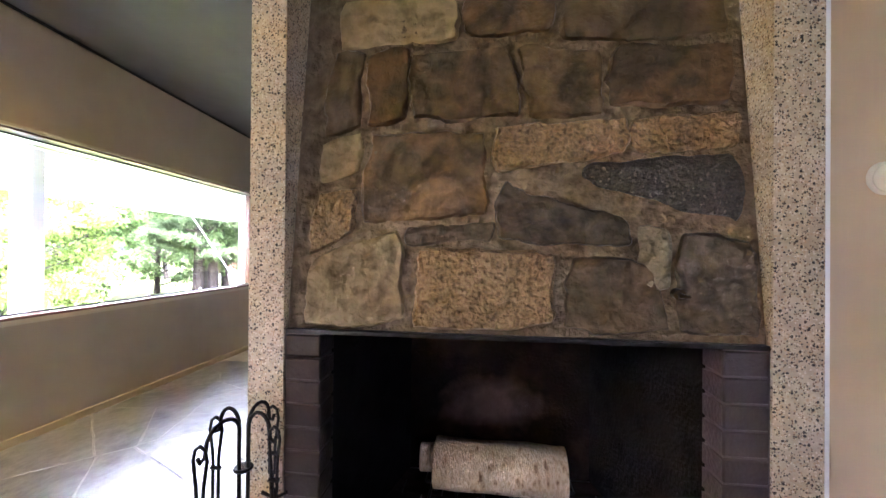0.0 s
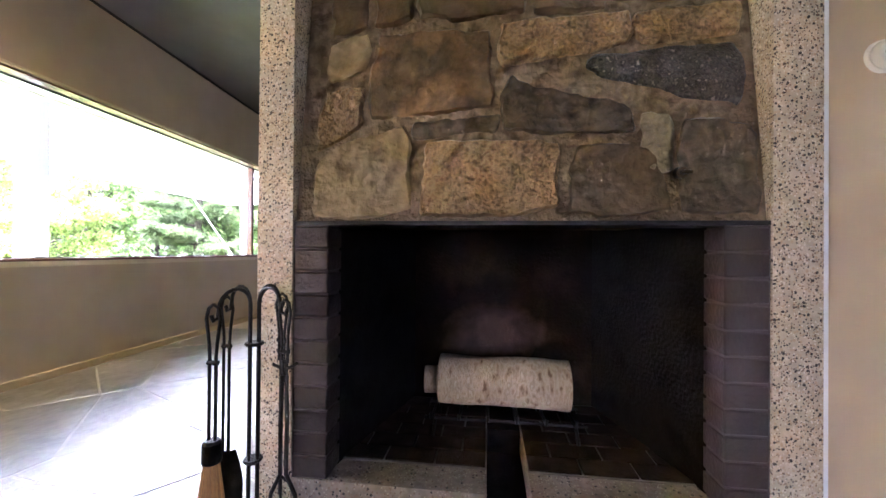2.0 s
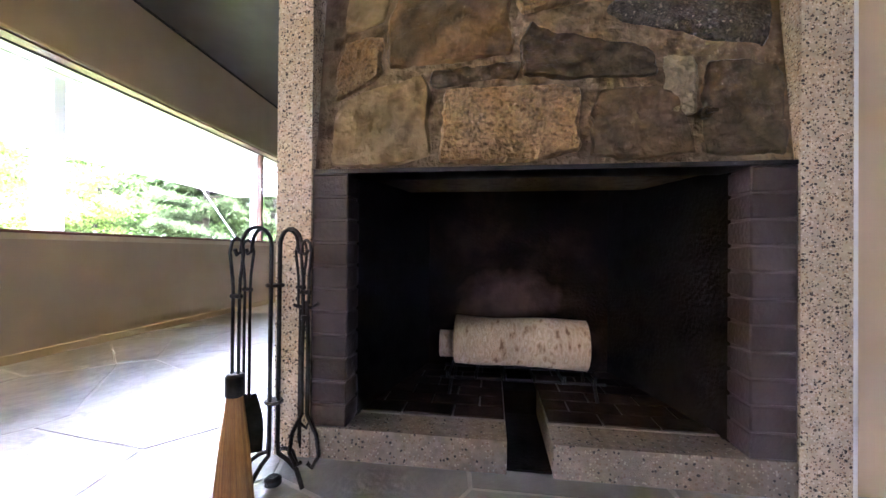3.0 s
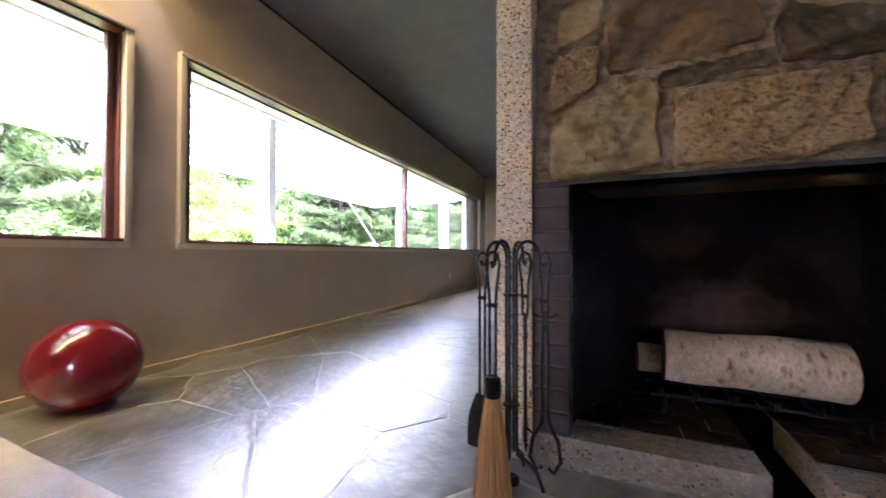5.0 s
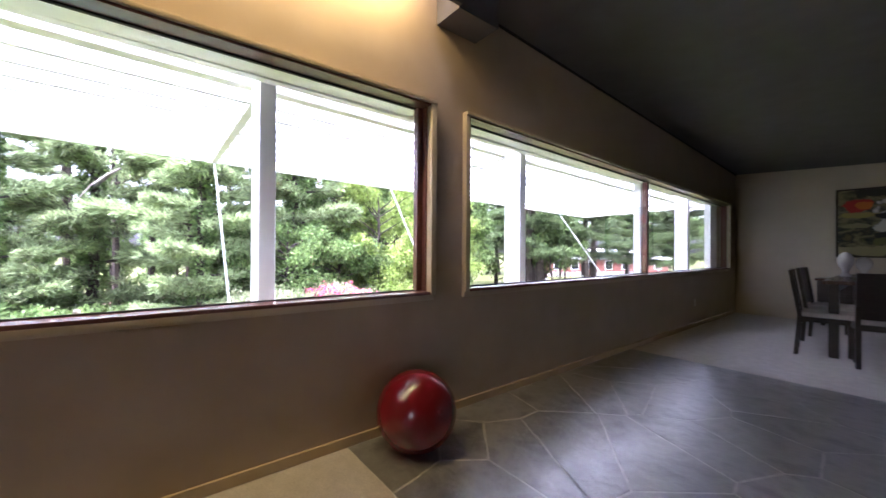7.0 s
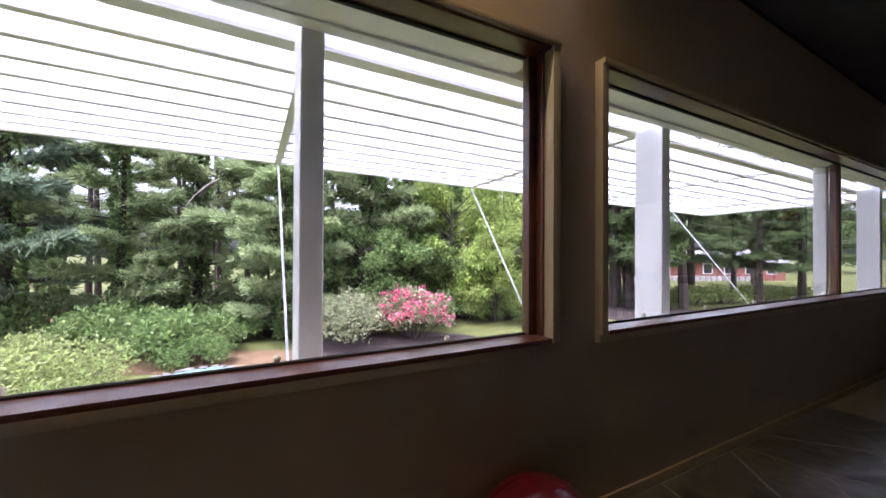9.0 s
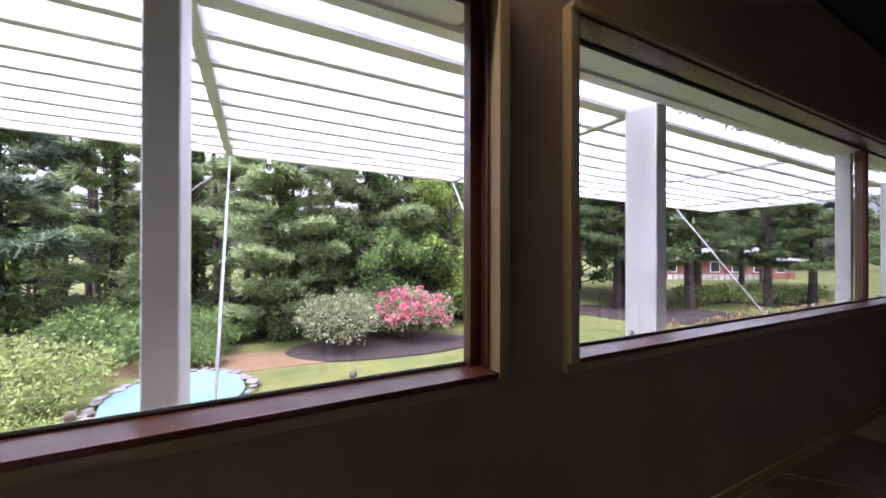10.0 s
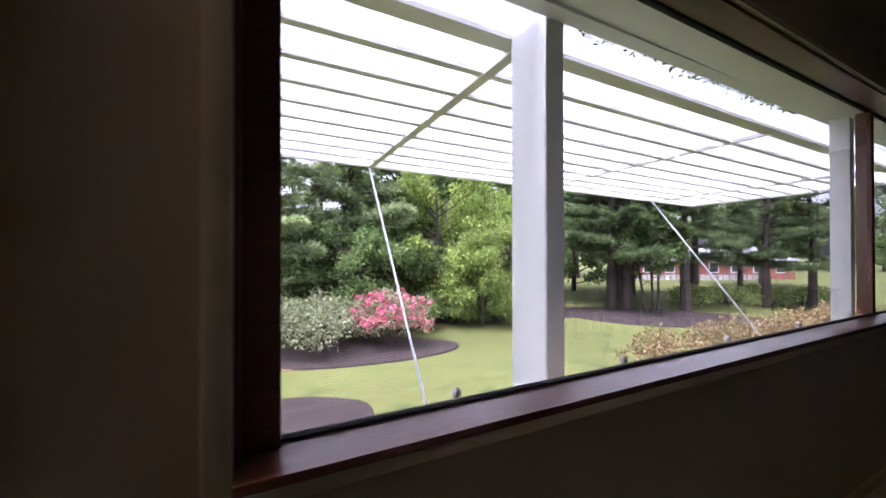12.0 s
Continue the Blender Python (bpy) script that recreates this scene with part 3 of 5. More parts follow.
def stone(kind, x0, x1, l0, l1, r0, r1, lean0=0.0, lean1=0.0, proud=0.022):
    """A field stone: left side from height l0 to l1, right side from r0 to r1, its upper corners moved by lean0, lean1."""
    nu, nv = 22, 16
    g = 0.021
    x0, x1, l0, l1, r0, r1 = x0 - g, x1 + g, l0 - g * 0.7, l1 + g * 0.7, r0 - g * 0.7, r1 + g * 0.7
    sd = random.random() * 50
    bm = bmesh.new()
    grid = []
    for j in range(nv + 1):
        row = []
        for i in range(nu + 1):
            u, v = i / nu, j / nv
            # square to rounded square
            a, c = 2 * u - 1, 2 * v - 1
            k = 1 - 0.10 * (a * a * c * c)
            a, c = a * k, c * k
            uu, vv = (a + 1) / 2, (c + 1) / 2
            zb, zt = l0 + (r0 - l0) * uu, l1 + (r1 - l1) * uu
            xl, xr = x0 + lean0 * vv, x1 + lean1 * vv
            x, z = xl + (xr - xl) * uu, zb + (zt - zb) * vv
            w = noise.noise(Vector((x * 7 + sd, z * 7, sd))) * 0.024 + noise.noise(Vector((x * 22 + sd, z * 22, sd))) * 0.010
            rim = min(1.0, min(u, 1 - u) * (x1 - x0) / 0.02, min(v, 1 - v) * max(0.03, l1 - l0) / 0.02)
            edge = max(abs(a), abs(c))
            x += w * (0.4 + edge)
            z += w * 0.7 * (0.4 + edge)
            d = proud * rim * (0.75 + 0.9 * noise.noise(Vector((x * 5, z * 5, sd + 9)))) + (0.007 * noise.noise(Vector((x * 25, z * 25, sd))) + 0.005 * noise.noise(Vector((x * 60, z * 60, sd)))) * rim
            row.append(bm.verts.new((x, yy(z) + 0.004 - d - (0.004 if rim > 0 else -0.012), z)))
        grid.append(row)
    for j in range(nv):
        for i in range(nu):
            bm.faces.new((grid[j][i], grid[j][i + 1], grid[j + 1][i + 1], grid[j + 1][i]))
    return fpart("stone", bm, STONE[kind], "", True, breast)


# courses from the lintel up
stone("tan", -0.70, -0.27, 1.19, 1.47, 1.21, 1.60, 0.05, -0.05)
stone("granite", -0.235, 0.29, 1.20, 1.525, 1.215, 1.49, 0.01, 0.03, 0.04)
stone("brown", 0.33, 0.71, 1.205, 1.485, 1.20, 1.475, 0.055, -0.07)
stone("grey", 0.745, 1.012, 1.20, 1.575, 1.195, 1.555, 0.015, -0.02)
stone("pale", 0.64, 0.72, 1.375, 1.615, 1.375, 1.605, 0.0, 0.012, 0.012)
stone("grey", -0.27, 0.07, 1.53, 1.59, 1.55, 1.605, 0, 0, 0.012)
stone("granite", -0.68, -0.505, 1.47, 1.73, 1.59, 1.755, 0.01, 0.0)
stone("grey", 0.075, 0.60, 1.545, 1.79, 1.53, 1.60, 0.02, -0.03)
stone("dark", 0.43, 0.985, 1.78, 1.84, 1.60, 1.88, 0.0, 0.0, 0.026)
stone("rust", -0.465, 0.045, 1.60, 2.00, 1.625, 1.995)
stone("tan", -0.64, -0.495, 1.79, 1.955, 1.84, 2.01, 0, 0, 0.014)
stone("granite", 0.075, 0.585, 1.805, 2.015, 1.895, 2.015, 0, 0, 0.034)
stone("granite", 0.615, 0.975, 1.88, 2.025, 1.905, 2.03, 0, 0.01, 0.026)
stone("brown", -0.65, -0.49, 1.97, 2.37, 2.03, 2.365, 0.02, -0.01)
stone("rust", -0.455, -0.29, 2.02, 2.37, 2.06, 2.375, 0, -0.02)
stone("brown", -0.28, 0.20, 2.04, 2.36, 2.05, 2.345, 0.0, -0.09)
stone("brown", 0.235, 0.50, 2.05, 2.355, 2.04, 2.33, -0.085, 0.0)
stone("rust", 0.51, 0.965, 2.07, 2.335, 2.07, 2.315, 0.05, 0.01, 0.03)
stone("tan", -0.595, -0.09, 2.40, 2.62, 2.385, 2.62, -0.02, 0)
stone("rust", -0.03, 0.305, 2.405, 2.62, 2.415, 2.62, -0.02, 0.0)
stone("brown", 0.335, 0.98, 2.375, 2.60, 2.35, 2.57)
for k, (x0, x1) in enumerate(((-0.62, -0.2), (-0.17, 0.38), (0.41, 0.98))):
    stone(("brown", "granite", "grey")[k], x0, x1, 2.66, 2.86 + 0.03 * k, 2.66, 2.86)
# gas key escutcheon on the breast
bm = bmesh.new()
tube(bm, [(0.726, 1.85, 1.355), (0.726, 1.822, 1.352)], 0.02, 14)
tube(bm, [(0.726, 1.823, 1.352), (0.726, 1.79, 1.348)], 0.008, 10)
tube(bm, [(0.708, 1.792, 1.348), (0.744, 1.792, 1.348)], 0.006, 8)
fpart("gas_key", bm, M_DARKBRASS, "small tarnished brass gas key", True)

# jambs of painted brick, laid in eleven courses
fslab("jamb_core", (PL1, JL - 0.004, FY + 0.012, 1.968, HZ, LZ - 0.015), M_JOINT)
fslab("jamb_core", (JR + 0.004, PR0, FY + 0.012, 1.968, HZ, LZ - 0.015), M_JOINT)
COURSE = (LZ - 0.016 - HZ) / 11
for k in range(11):
    z0 = HZ + k * COURSE + 0.003
    for x0, x1 in ((PL1 + 0.003, JL), (JR, PR0 - 0.003)):
        bm = bmesh.new()
        box(bm, x0, x1, FY + 0.004 + 0.002 * random.random(), 1.972, z0, z0 + COURSE - 0.006)
        soften(bm, 0.006, 1)
        fpart("brick", bm, M_BRICK, "", True)

# fire-brick hearth inside, ash in the joints
fslab("hearth_bed", (JL, 0.034, 1.99, BY, HZ + 0.001, HZ + 0.006), M_HEARTHJOINT)
fslab("hearth_bed", (0.21, JR, 1.99, BY, HZ + 0.001, HZ + 0.006), M_HEARTHJOINT)
for side in (0, 1):
    for r in range(6):
        y0 = 2.0 + r * 0.118
        for c in range(4):
            w = 0.225
            if side:
                x0 = 0.214 + (c - 0.5 * (r % 2)) * w
                x0, x1 = max(0.214, x0), min(x0 + w - 0.01, JR - 0.005 - (y0 - 1.97) * 0.2867)
            else:
                x1 = 0.03 - (c - 0.5 * (r % 2)) * w
                x0, x1 = max(x1 - w + 0.01, JL + 0.005 + (y0 - 1.97) * 0.2493), min(0.03, x1)
            if x1 - x0 > 0.03:
                bm = bmesh.new()
                box(bm, x0, x1, y0, min(y0 + 0.108, BY - 0.002), HZ + 0.002, HZ + 0.011 + 0.003 * random.random())
                fpart("fire_brick", bm, M_HEARTHBRICK)

# the wall beside the fireplace and the kitchen pass-through behind it
bm = bmesh.new()
box(bm, PR1 + 0.03, ROOM_E, FY + 0.06, FY + 0.22, 0, ceil_z(PR1) + 0.05)
tagged(link("wall_fireside", bm, M_FIRESIDE), "cream painted wall beside the fireplace", "wall", kind="structure")
tagged(slab("fireside_trim", (PR1 + 0.002, PR1 + 0.03, FY + 0.02, FY + 0.22, 0, 3.0), M_WHITE, None, 0.003), "white painted edge trim between pier and wall", "trim", kind="structure")
bm = bmesh.new()
box(bm, -0.975, -0.80, 2.565, 3.86, 0, 0.935)
soften(bm, 0.006)
tagged(link("half_wall", bm, M_STUCCO, True), "white rough stucco half wall", "wall", kind="structure")
tagged(slab("counter_top", (-0.99, -0.62, 2.57, 3.90, 0.936, 1.03), M_COUNTER, None, 0.006), "black stone counter on the half wall", "counter", kind="structure")
bm = bmesh.new()
box(bm, -0.905, -0.75, 2.565, 3.30, 1.84, ceil_z(-0.75) - 0.01)
tagged(link("pass_through_header", bm, M_STUCCO), "white stucco header over the pass-through", "wall", kind="structure")
tagged(slab("wall_kitchen", (-0.40, -0.25, 2.95, 3.86, 0, ceil_z(-0.25) - 0.01), M_FARWALL), "cream wall closing the chimney's rear", "wall", kind="structure")

# thermostat
th = thing("thermostat", (1.42, FY + 0.06, 1.765), "round ivory wall thermostat with brass centre dial", "thermostat")
for nm, prof, m, lab in (("base_ring", [(0.058, 0), (0.058, 0.010), (0.054, 0.016)], M_PLASTIC, ""), ("cover", [(0.050, 0.016), (0.050, 0.030), (0.043, 0.040), (0.028, 0.042)], M_PLASTIC, ""), ("dial", [(0.027, 0.041), (0.027, 0.047), (0.020, 0.050), (0.004, 0.050)], M_BRASS, "brass dial")):
    bm = bmesh.new()
    lathe(bm, prof, 32)
    bmesh.ops.rotate(bm, verts=bm.verts[:], matrix=Matrix.Rotation(radians(90), 3, "X"))
    part(nm, bm, m, th, lab, True)

# wall socket under the long window
so = thing("wall_socket", (XW, 7.40, 0.42), "small ivory wall socket plate", "socket")
bm = bmesh.new()
box(bm, 0.0005, 0.008, -0.037, 0.037, -0.058, 0.058)
soften(bm, 0.003)
part("plate", bm, M_PLASTIC, so)
for z in (-0.022, 0.022):
    bm = bmesh.new()
    box(bm, 0.007, 0.010, -0.015, 0.015, z - 0.013, z + 0.013)
    soften(bm, 0.004)
    part("outlet", bm, M_TRIM, so)

# recessed downlight
dl = thing("downlight", (-1.14, 7.62, ceil_z(-1.14, 7.62)), "recessed ceiling downlight with white trim ring, off", "lamp")
bm = bmesh.new()
lathe(bm, [(0.075, -0.012), (0.105, -0.012), (0.112, 0.001), (0.075, 0.001)], 32)
part("trim_ring", bm, M_WHITE, dl, "", True)
bm = bmesh.new()
lathe(bm, [(0.074, -0.006), (0.074, 0.0)], 24)
part("lens", bm, M_LAMPGLASS, dl)

# ---- fire tools ----
TX, TY = -0.806, 1.655
tools = thing("fire_tool_stand", (TX, TY, 0), "black wrought-iron fire tool stand with looped arms", "fire tools")
bm = bmesh.new()
lathe(bm, [(0.03, 0.0), (0.03, 0.02), (0.018, 0.03)], 16)
part("hub", bm, M_IRON, tools)
for reach, ang in ((0.175, 262), (0.125, 171), (0.13, -9), (0.14, 80)):
    d = Vector((math.cos(radians(ang)), math.sin(radians(ang)), 0))
    s = d * 0.020
    bm = bmesh.new()
    pts = [(s.x, s.y, 0.13), (s.x, s.y, 0.84)]
    pts += [tuple(s + d * (reach - 0.04) * (0.5 - 0.5 * math.cos(radians(a))) + Vector((0, 0, 0.865 + 0.06 * math.sin(radians(a))))) for a in range(0, 181, 20)]
    pts += [tuple(s + d * (reach - 0.036) + Vector((0, 0, 0.84))), tuple(d * reach + Vector((0, 0, 0.832))), tuple(d * (reach + 0.008) + Vector((0, 0, 0.85)))]
    tube(bm, pts, 0.0068, 8)
    part("hook_rod", bm, M_IRON, tools, "", True)
    bm = bmesh.new()
    tube(bm, [(s.x, s.y, 0.15), (s.x * 1.2, s.y * 1.2, 0.115), tuple(d * 0.06 + Vector((0, 0, 0.10))), tuple(d * 0.10 + Vector((0, 0, 0.07))), tuple(d * 0.125 + Vector((0, 0, 0.008)))], 0.008, 8)
    part("foot", bm, M_IRON, tools, "", True)
for z in (0.30, 0.72):
    bm = bmesh.new()
    lathe(bm, [(0.030, z - 0.006), (0.034, z), (0.030, z + 0.006)], 16)
    part("collar", bm, M_IRON, tools, "", True)


def hung(name, ang, label, reach):
    d = Vector((math.cos(radians(ang)), math.sin(radians(ang)), 0))
    return thing(name, (TX + d.x * reach, TY + d.y * reach, 0), label, "fire tool"), d


def loop_handle(root, z_top, z_bot, w=0.024):
    """Two thin rods that meet in an eye at the top."""
    for s in (-1, 1):
        bm = bmesh.new()
        tube(bm, [(0, 0, z_top), (s * w * 0.7, 0, z_top - 0.012), (s * w, 0, z_top - 0.045), (s * w * 0.55, 0, z_top - 0.13), (s * 0.011, 0, z_top - 0.17), (s * 0.011, 0, z_bot)], 0.0055, 8)
        part("handle_rod", bm, M_IRON, root, "", True)
    bm = bmesh.new()
    tube(bm, [(-0.018, 0, z_top - 0.185), (0.018, 0, z_top - 0.185)], 0.008, 8)
    part("band", bm, M_IRON, root, "", True)


br, d = hung("hearth_broom", 262, "hearth broom with straw bristles and iron handle", 0.175)
loop_handle(br, 0.885, 0.45)
bm = bmesh.new()
lathe(bm, [(0.026, 0.385), (0.029, 0.39), (0.029, 0.448), (0.022, 0.456)], 18)
part("ferrule", bm, M_IRON, br, "dark iron ferrule", True)
bm = bmesh.new()
for k in range(210):
    a, r = random.random() * 2 * math.pi, math.sqrt(random.random())
    p0 = Vector((0.022 * r * math.cos(a), 0.018 * r * math.sin(a), 0.388))
    p1 = Vector((0.045 * r * math.cos(a), 0.030 * r * math.sin(a), 0.24))
    p2 = Vector((0.072 * r * math.cos(a), 0.034 * r * math.sin(a), 0.012 + 0.025 * random.random()))
    tube(bm, [p0, p1, p2], 0.004, 4, (0.0045, 0.0048, 0.0032))
part("straw_head", bm, M_STRAW, br, "amber broom straw")
sh, d = hung("ash_shovel", 171, "black iron ash shovel with looped handle", 0.125)
loop_handle(sh, 0.885, 0.30)
bm = bmesh.new()
n0 = 10
rows = []
for j in range(9):
    v = j / 8
    w = 0.03 + 0.035 * math.sin(min(1, v * 1.6) * math.pi / 2)
    rows.append([bm.verts.new((w * (2 * i / n0 - 1), 0.016 * abs(2 * i / n0 - 1) ** 2.0 - 0.012 * v, 0.31 - 0.21 * v)) for i in range(n0 + 1)])
for r0, r1 in zip(rows, rows[1:]):
    for i in range(n0):
        bm.faces.new((r0[i], r0[i + 1], r1[i + 1], r1[i]))
bmesh.ops.solidify(bm, geom=bm.faces[:], thickness=0.003)
part("blade", bm, M_IRON, sh, "", True)
po, d = hung("poker", 80, "black iron poker with side hook", 0.14)
loop_handle(po, 0.885, 0.62)
bm = bmesh.new()
tube(bm, [(0, 0, 0.63), (0, 0, 0.10), (0.004, 0, 0.06)], 0.008, 8, (0.008, 0.008, 0.003))
tube(bm, [(0, 0, 0.16), (0.03, 0, 0.14), (0.042, 0, 0.18)], 0.006, 8, (0.007, 0.006, 0.003))
part("shaft", bm, M_IRON, po, "", True)
to, d = hung("fire_tongs", -9, "black iron fire tongs with curled jaws", 0.13)
loop_handle(to, 0.885, 0.66, 0.02)
for s in (-1, 1):
    bm = bmesh.new()
    tube(bm, [(s * 0.006, 0, 0.67), (s * 0.012, 0, 0.45), (s * 0.010, 0, 0.27), (s * 0.045, 0, 0.20), (s * 0.055, 0, 0.13), (s * 0.03, 0, 0.085), (s * 0.012, 0, 0.10)], 0.0075, 8)
    part("jaw", bm, M_IRON, to, "", True)
bm = bmesh.new()
tube(bm, [(-0.045, 0, 0.655), (-0.02, 0, 0.645), (0.02, 0, 0.645), (0.048, 0, 0.662)], 0.006, 8)
lathe(bm, [(0.014, 0.60), (0.016, 0.61), (0.014, 0.62)], 12)
part("hinge", bm, M_IRON, to, "", True)

# ---- grate and logs ----
gr = thing("fire_grate", (0.12, 2.37, HZ + 0.012), "black iron fire grate on the hearth", "grate")
for k in range(6):
    x = -0.36 + k * 0.14
    bm = bmesh.new()
    tube(bm, [(x, -0.15, 0.12), (x, -0.14, 0.085), (x, 0.14, 0.075), (x, 0.17, 0.14)], 0.008, 8)
    part("bar", bm, M_IRON, gr, "", True)
for y in (-0.1, 0.1):
    bm = bmesh.new()
    tube(bm, [(-0.40, y, 0.072), (0.40, y, 0.072)], 0.009, 8)
    part("cross_bar", bm, M_IRON, gr, "", True)
for x in (-0.34, 0.34):
    for y in (-0.13, 0.12):
        bm = bmesh.new()
        tube(bm, [(x, y, 0.08), (x * 1.03, y * 1.1, 0.0)], 0.009, 8)
        part("leg", bm, M_IRON, gr, "", True)


def log(at, length, r, yaw, label):
    root = thing("birch_log", at, label, "log", "logs on the grate")
    root.rotation_euler = (0, 0, radians(yaw))
    bm = bmesh.new()
    rings = []
    sd = random.random() * 30
    for i in range(19):
        x = -length / 2 + length * i / 18
        rings.append([])
        for k in range(28):
            a = k * 2 * math.pi / 28
            q = r * (1 + 0.07 * noise.noise(Vector((x * 4, math.cos(a) + sd, math.sin(a)))) + 0.02 * noise.noise(Vector((x * 30, 3 * math.cos(a) + sd, 3 * math.sin(a)))))
            rings[-1].append(bm.verts.new((x, q * math.cos(a), q * math.sin(a))))
    for r0, r1 in zip(rings, rings[1:]):
        for k in range(28):
            bm.faces.new((r0[k], r0[(k + 1) % 28], r1[(k + 1) % 28], r1[k]))
    part("bark", bm, M_BARK, root, "white papery birch bark", True)
    for s, rg in ((-1, rings), (1, rings)):
        bm = bmesh.new()
        lathe(bm, [(r * 0.97, 0), (r * 0.97, 0.004), (r * 0.5, 0.006), (r * 0.1, 0.007)], 28)
        bmesh.ops.rotate(bm, verts=bm.verts[:], matrix=Matrix.Rotation(radians(90 * s), 3, "Y"))
        bmesh.ops.translate(bm, verts=bm.verts[:], vec=(s * (length / 2 - 0.002), 0, 0))
        part("end_grain", bm, M_LOGEND, root, "sawn end grain")
    return root


log((0.118, 2.37, HZ + 0.25), 0.66, 0.124, -2, "thick white birch log on the grate")
log((-0.06, 2.545, HZ + 0.19), 0.52, 0.075, 4, "thinner birch log behind the first")

# ---- red ball by the window wall ----
ball = thing("exercise_ball", (-3.208, 1.362, 0), "glossy dark red vinyl ball on the slate by the wall", "ball")
bm = bmesh.new()
R = 0.261
prof = [(R * math.sin(math.pi * i / 28) * 1.0 + 1e-4, max(0.0, R * 0.985 * (1 - math.cos(math.pi * i / 28)) - 0.018)) for i in range(29)]
prof = [(0.10, 0.0)] + [p for p in prof if p[1] > 0.0008]
lathe(bm, prof, 48)
part("shell", bm, M_REDBALL, ball, "", True)
bm = bmesh.new()
lathe(bm, [(0.016, 0.0), (0.016, 0.005), (0.010, 0.009), (0.002, 0.009)], 16)
bmesh.ops.rotate(bm, verts=bm.verts[:], matrix=Matrix.Rotation(radians(75), 3, "Y"))
bmesh.ops.translate(bm, verts=bm.verts[:], vec=(R * 0.955, 0.0, R * 0.955 + R * 0.24))
part("valve_plug", bm, M_REDBALL, ball, "", True)

# ---- dining end ----


def dining_chair(at, yaw):
    """Square-backed chair, seat towards +y of its own, 1.06 high."""
    root = thing("dining_chair", at, "dark espresso wooden dining chair with cream seat", "chair", "chairs round the table")
    root.rotation_euler = (0, 0, radians(yaw))
    w, dp, sh = 0.26, 0.25, 0.50
    for sx in (-1, 1):
        bm = bmesh.new()
        vs = box(bm, sx * w - 0.022, sx * w + 0.022, dp - 0.044, dp, 0, sh - 0.03)
        soften(bm, 0.004, 1)
        part("leg", bm, M_ESPRESSO, root, "", True)
        bm = bmesh.new()
        for z0, z1, y0, y1 in ((0.0, sh, -0.035, 0.0), (sh, 1.07, 0.0, -0.085)):
            v = [bm.verts.new((sx * w + ex, -dp + (y0 if zz == z0 else y1) + ey, zz)) for zz in (z0, z1) for ex, ey in ((-0.022, -0.02), (0.022, -0.02), (0.022, 0.024), (-0.022, 0.024))]
            for f in ((0, 1, 2, 3), (4, 5, 6, 7), (0, 1, 5, 4), (1, 2, 6, 5), (2, 3, 7, 6), (3, 0, 4, 7)):
                bm.faces.new([v[i] for i in f])
        part("back_leg", bm, M_ESPRESSO, root)
    bm = bmesh.new()
    rows = []
    for j in range(7):
        z = 0.55 + 0.52 * j / 6
        yb = -dp - 0.085 * (z - sh) / 0.57
        rows.append([bm.verts.new((x, yb - 0.012 * (1 - (x / w) ** 2), z)) for x in [w * (i / 4 - 1) for i in range(9)]])
    for r0, r1 in zip(rows, rows[1:]):
        for i in range(8):
            bm.faces.new((r0[i], r0[i + 1], r1[i + 1], r1[i]))
    bmesh.ops.solidify(bm, geom=bm.faces[:], thickness=0.022)
    part("backrest", bm, M_ESPRESSO, root, "", True)
    bm = bmesh.new()
    box(bm, -w - 0.02, w + 0.02, -dp - 0.02, dp, sh - 0.075, sh - 0.01)
    part("seat_frame", bm, M_ESPRESSO, root)
    bm = bmesh.new()
    box(bm, -w + 0.0, w, -dp + 0.02, dp + 0.01, sh - 0.012, sh + 0.045)
    soften(bm, 0.02, 3)
    part("seat", bm, M_SEAT, root, "cream upholstered seat pad", True)
    return root


ch = dining_chair((-1.33, 6.50, 0), 10)
for x, y, yaw in ((-1.83, 6.75, -84), (-1.86, 7.75, -92), (-0.10, 7.0, 86), (-0.06, 7.9, 92), (-1.0, 9.05, 178)):
    copy_thing(ch, pose(x, y, 0, 0, 0, yaw))
tb = thing("dining_table", (-1.0, 7.60, 0), "dark walnut dining table with square legs", "table")
bm = bmesh.new()
box(bm, -0.85, 0.85, -1.15, 1.15, 0.91, 0.955)
soften(bm, 0.006)
part("tabletop", bm, M_TABLETOP, tb, "", True)
for sx in (-1, 1):
    for sy in (-1, 1):
        bm = bmesh.new()
        box(bm, sx * 0.76 - 0.045, sx * 0.76 + 0.045, sy * 1.0 - 0.045, sy * 1.0 + 0.045, 0, 0.91)
        soften(bm, 0.005, 1)
        part("leg", bm, M_ESPRESSO, tb, "", True)
    bm = bmesh.new()
    box(bm, sx * 0.76 - 0.012, sx * 0.76 + 0.012, -0.955, 0.955, 0.80, 0.909)
    part("apron", bm, M_ESPRESSO, tb)
runner = thing("table_runner", (-0.97, 7.62, 0.956), "narrow white cloth runner on the table", "runner")
bm = bmesh.new()
box(bm, -0.17, 0.17, -0.8, 0.8, 0, 0.006)
part("cloth", bm, M_SEAT, runner)
sb = thing("sideboard", (-1.15, YF - 0.25, 0), "long dark espresso sideboard against the end wall", "sideboard")
bm = bmesh.new()
box(bm, -1.05, 1.05, -0.22, 0.22, 0.12, 0.80)
part("body", bm, M_ESPRESSO, sb)
bm = bmesh.new()
box(bm, -1.08, 1.08, -0.245, 0.235, 0.80, 0.835)
soften(bm, 0.004)
part("top", bm, M_TABLETOP, sb, "", True)
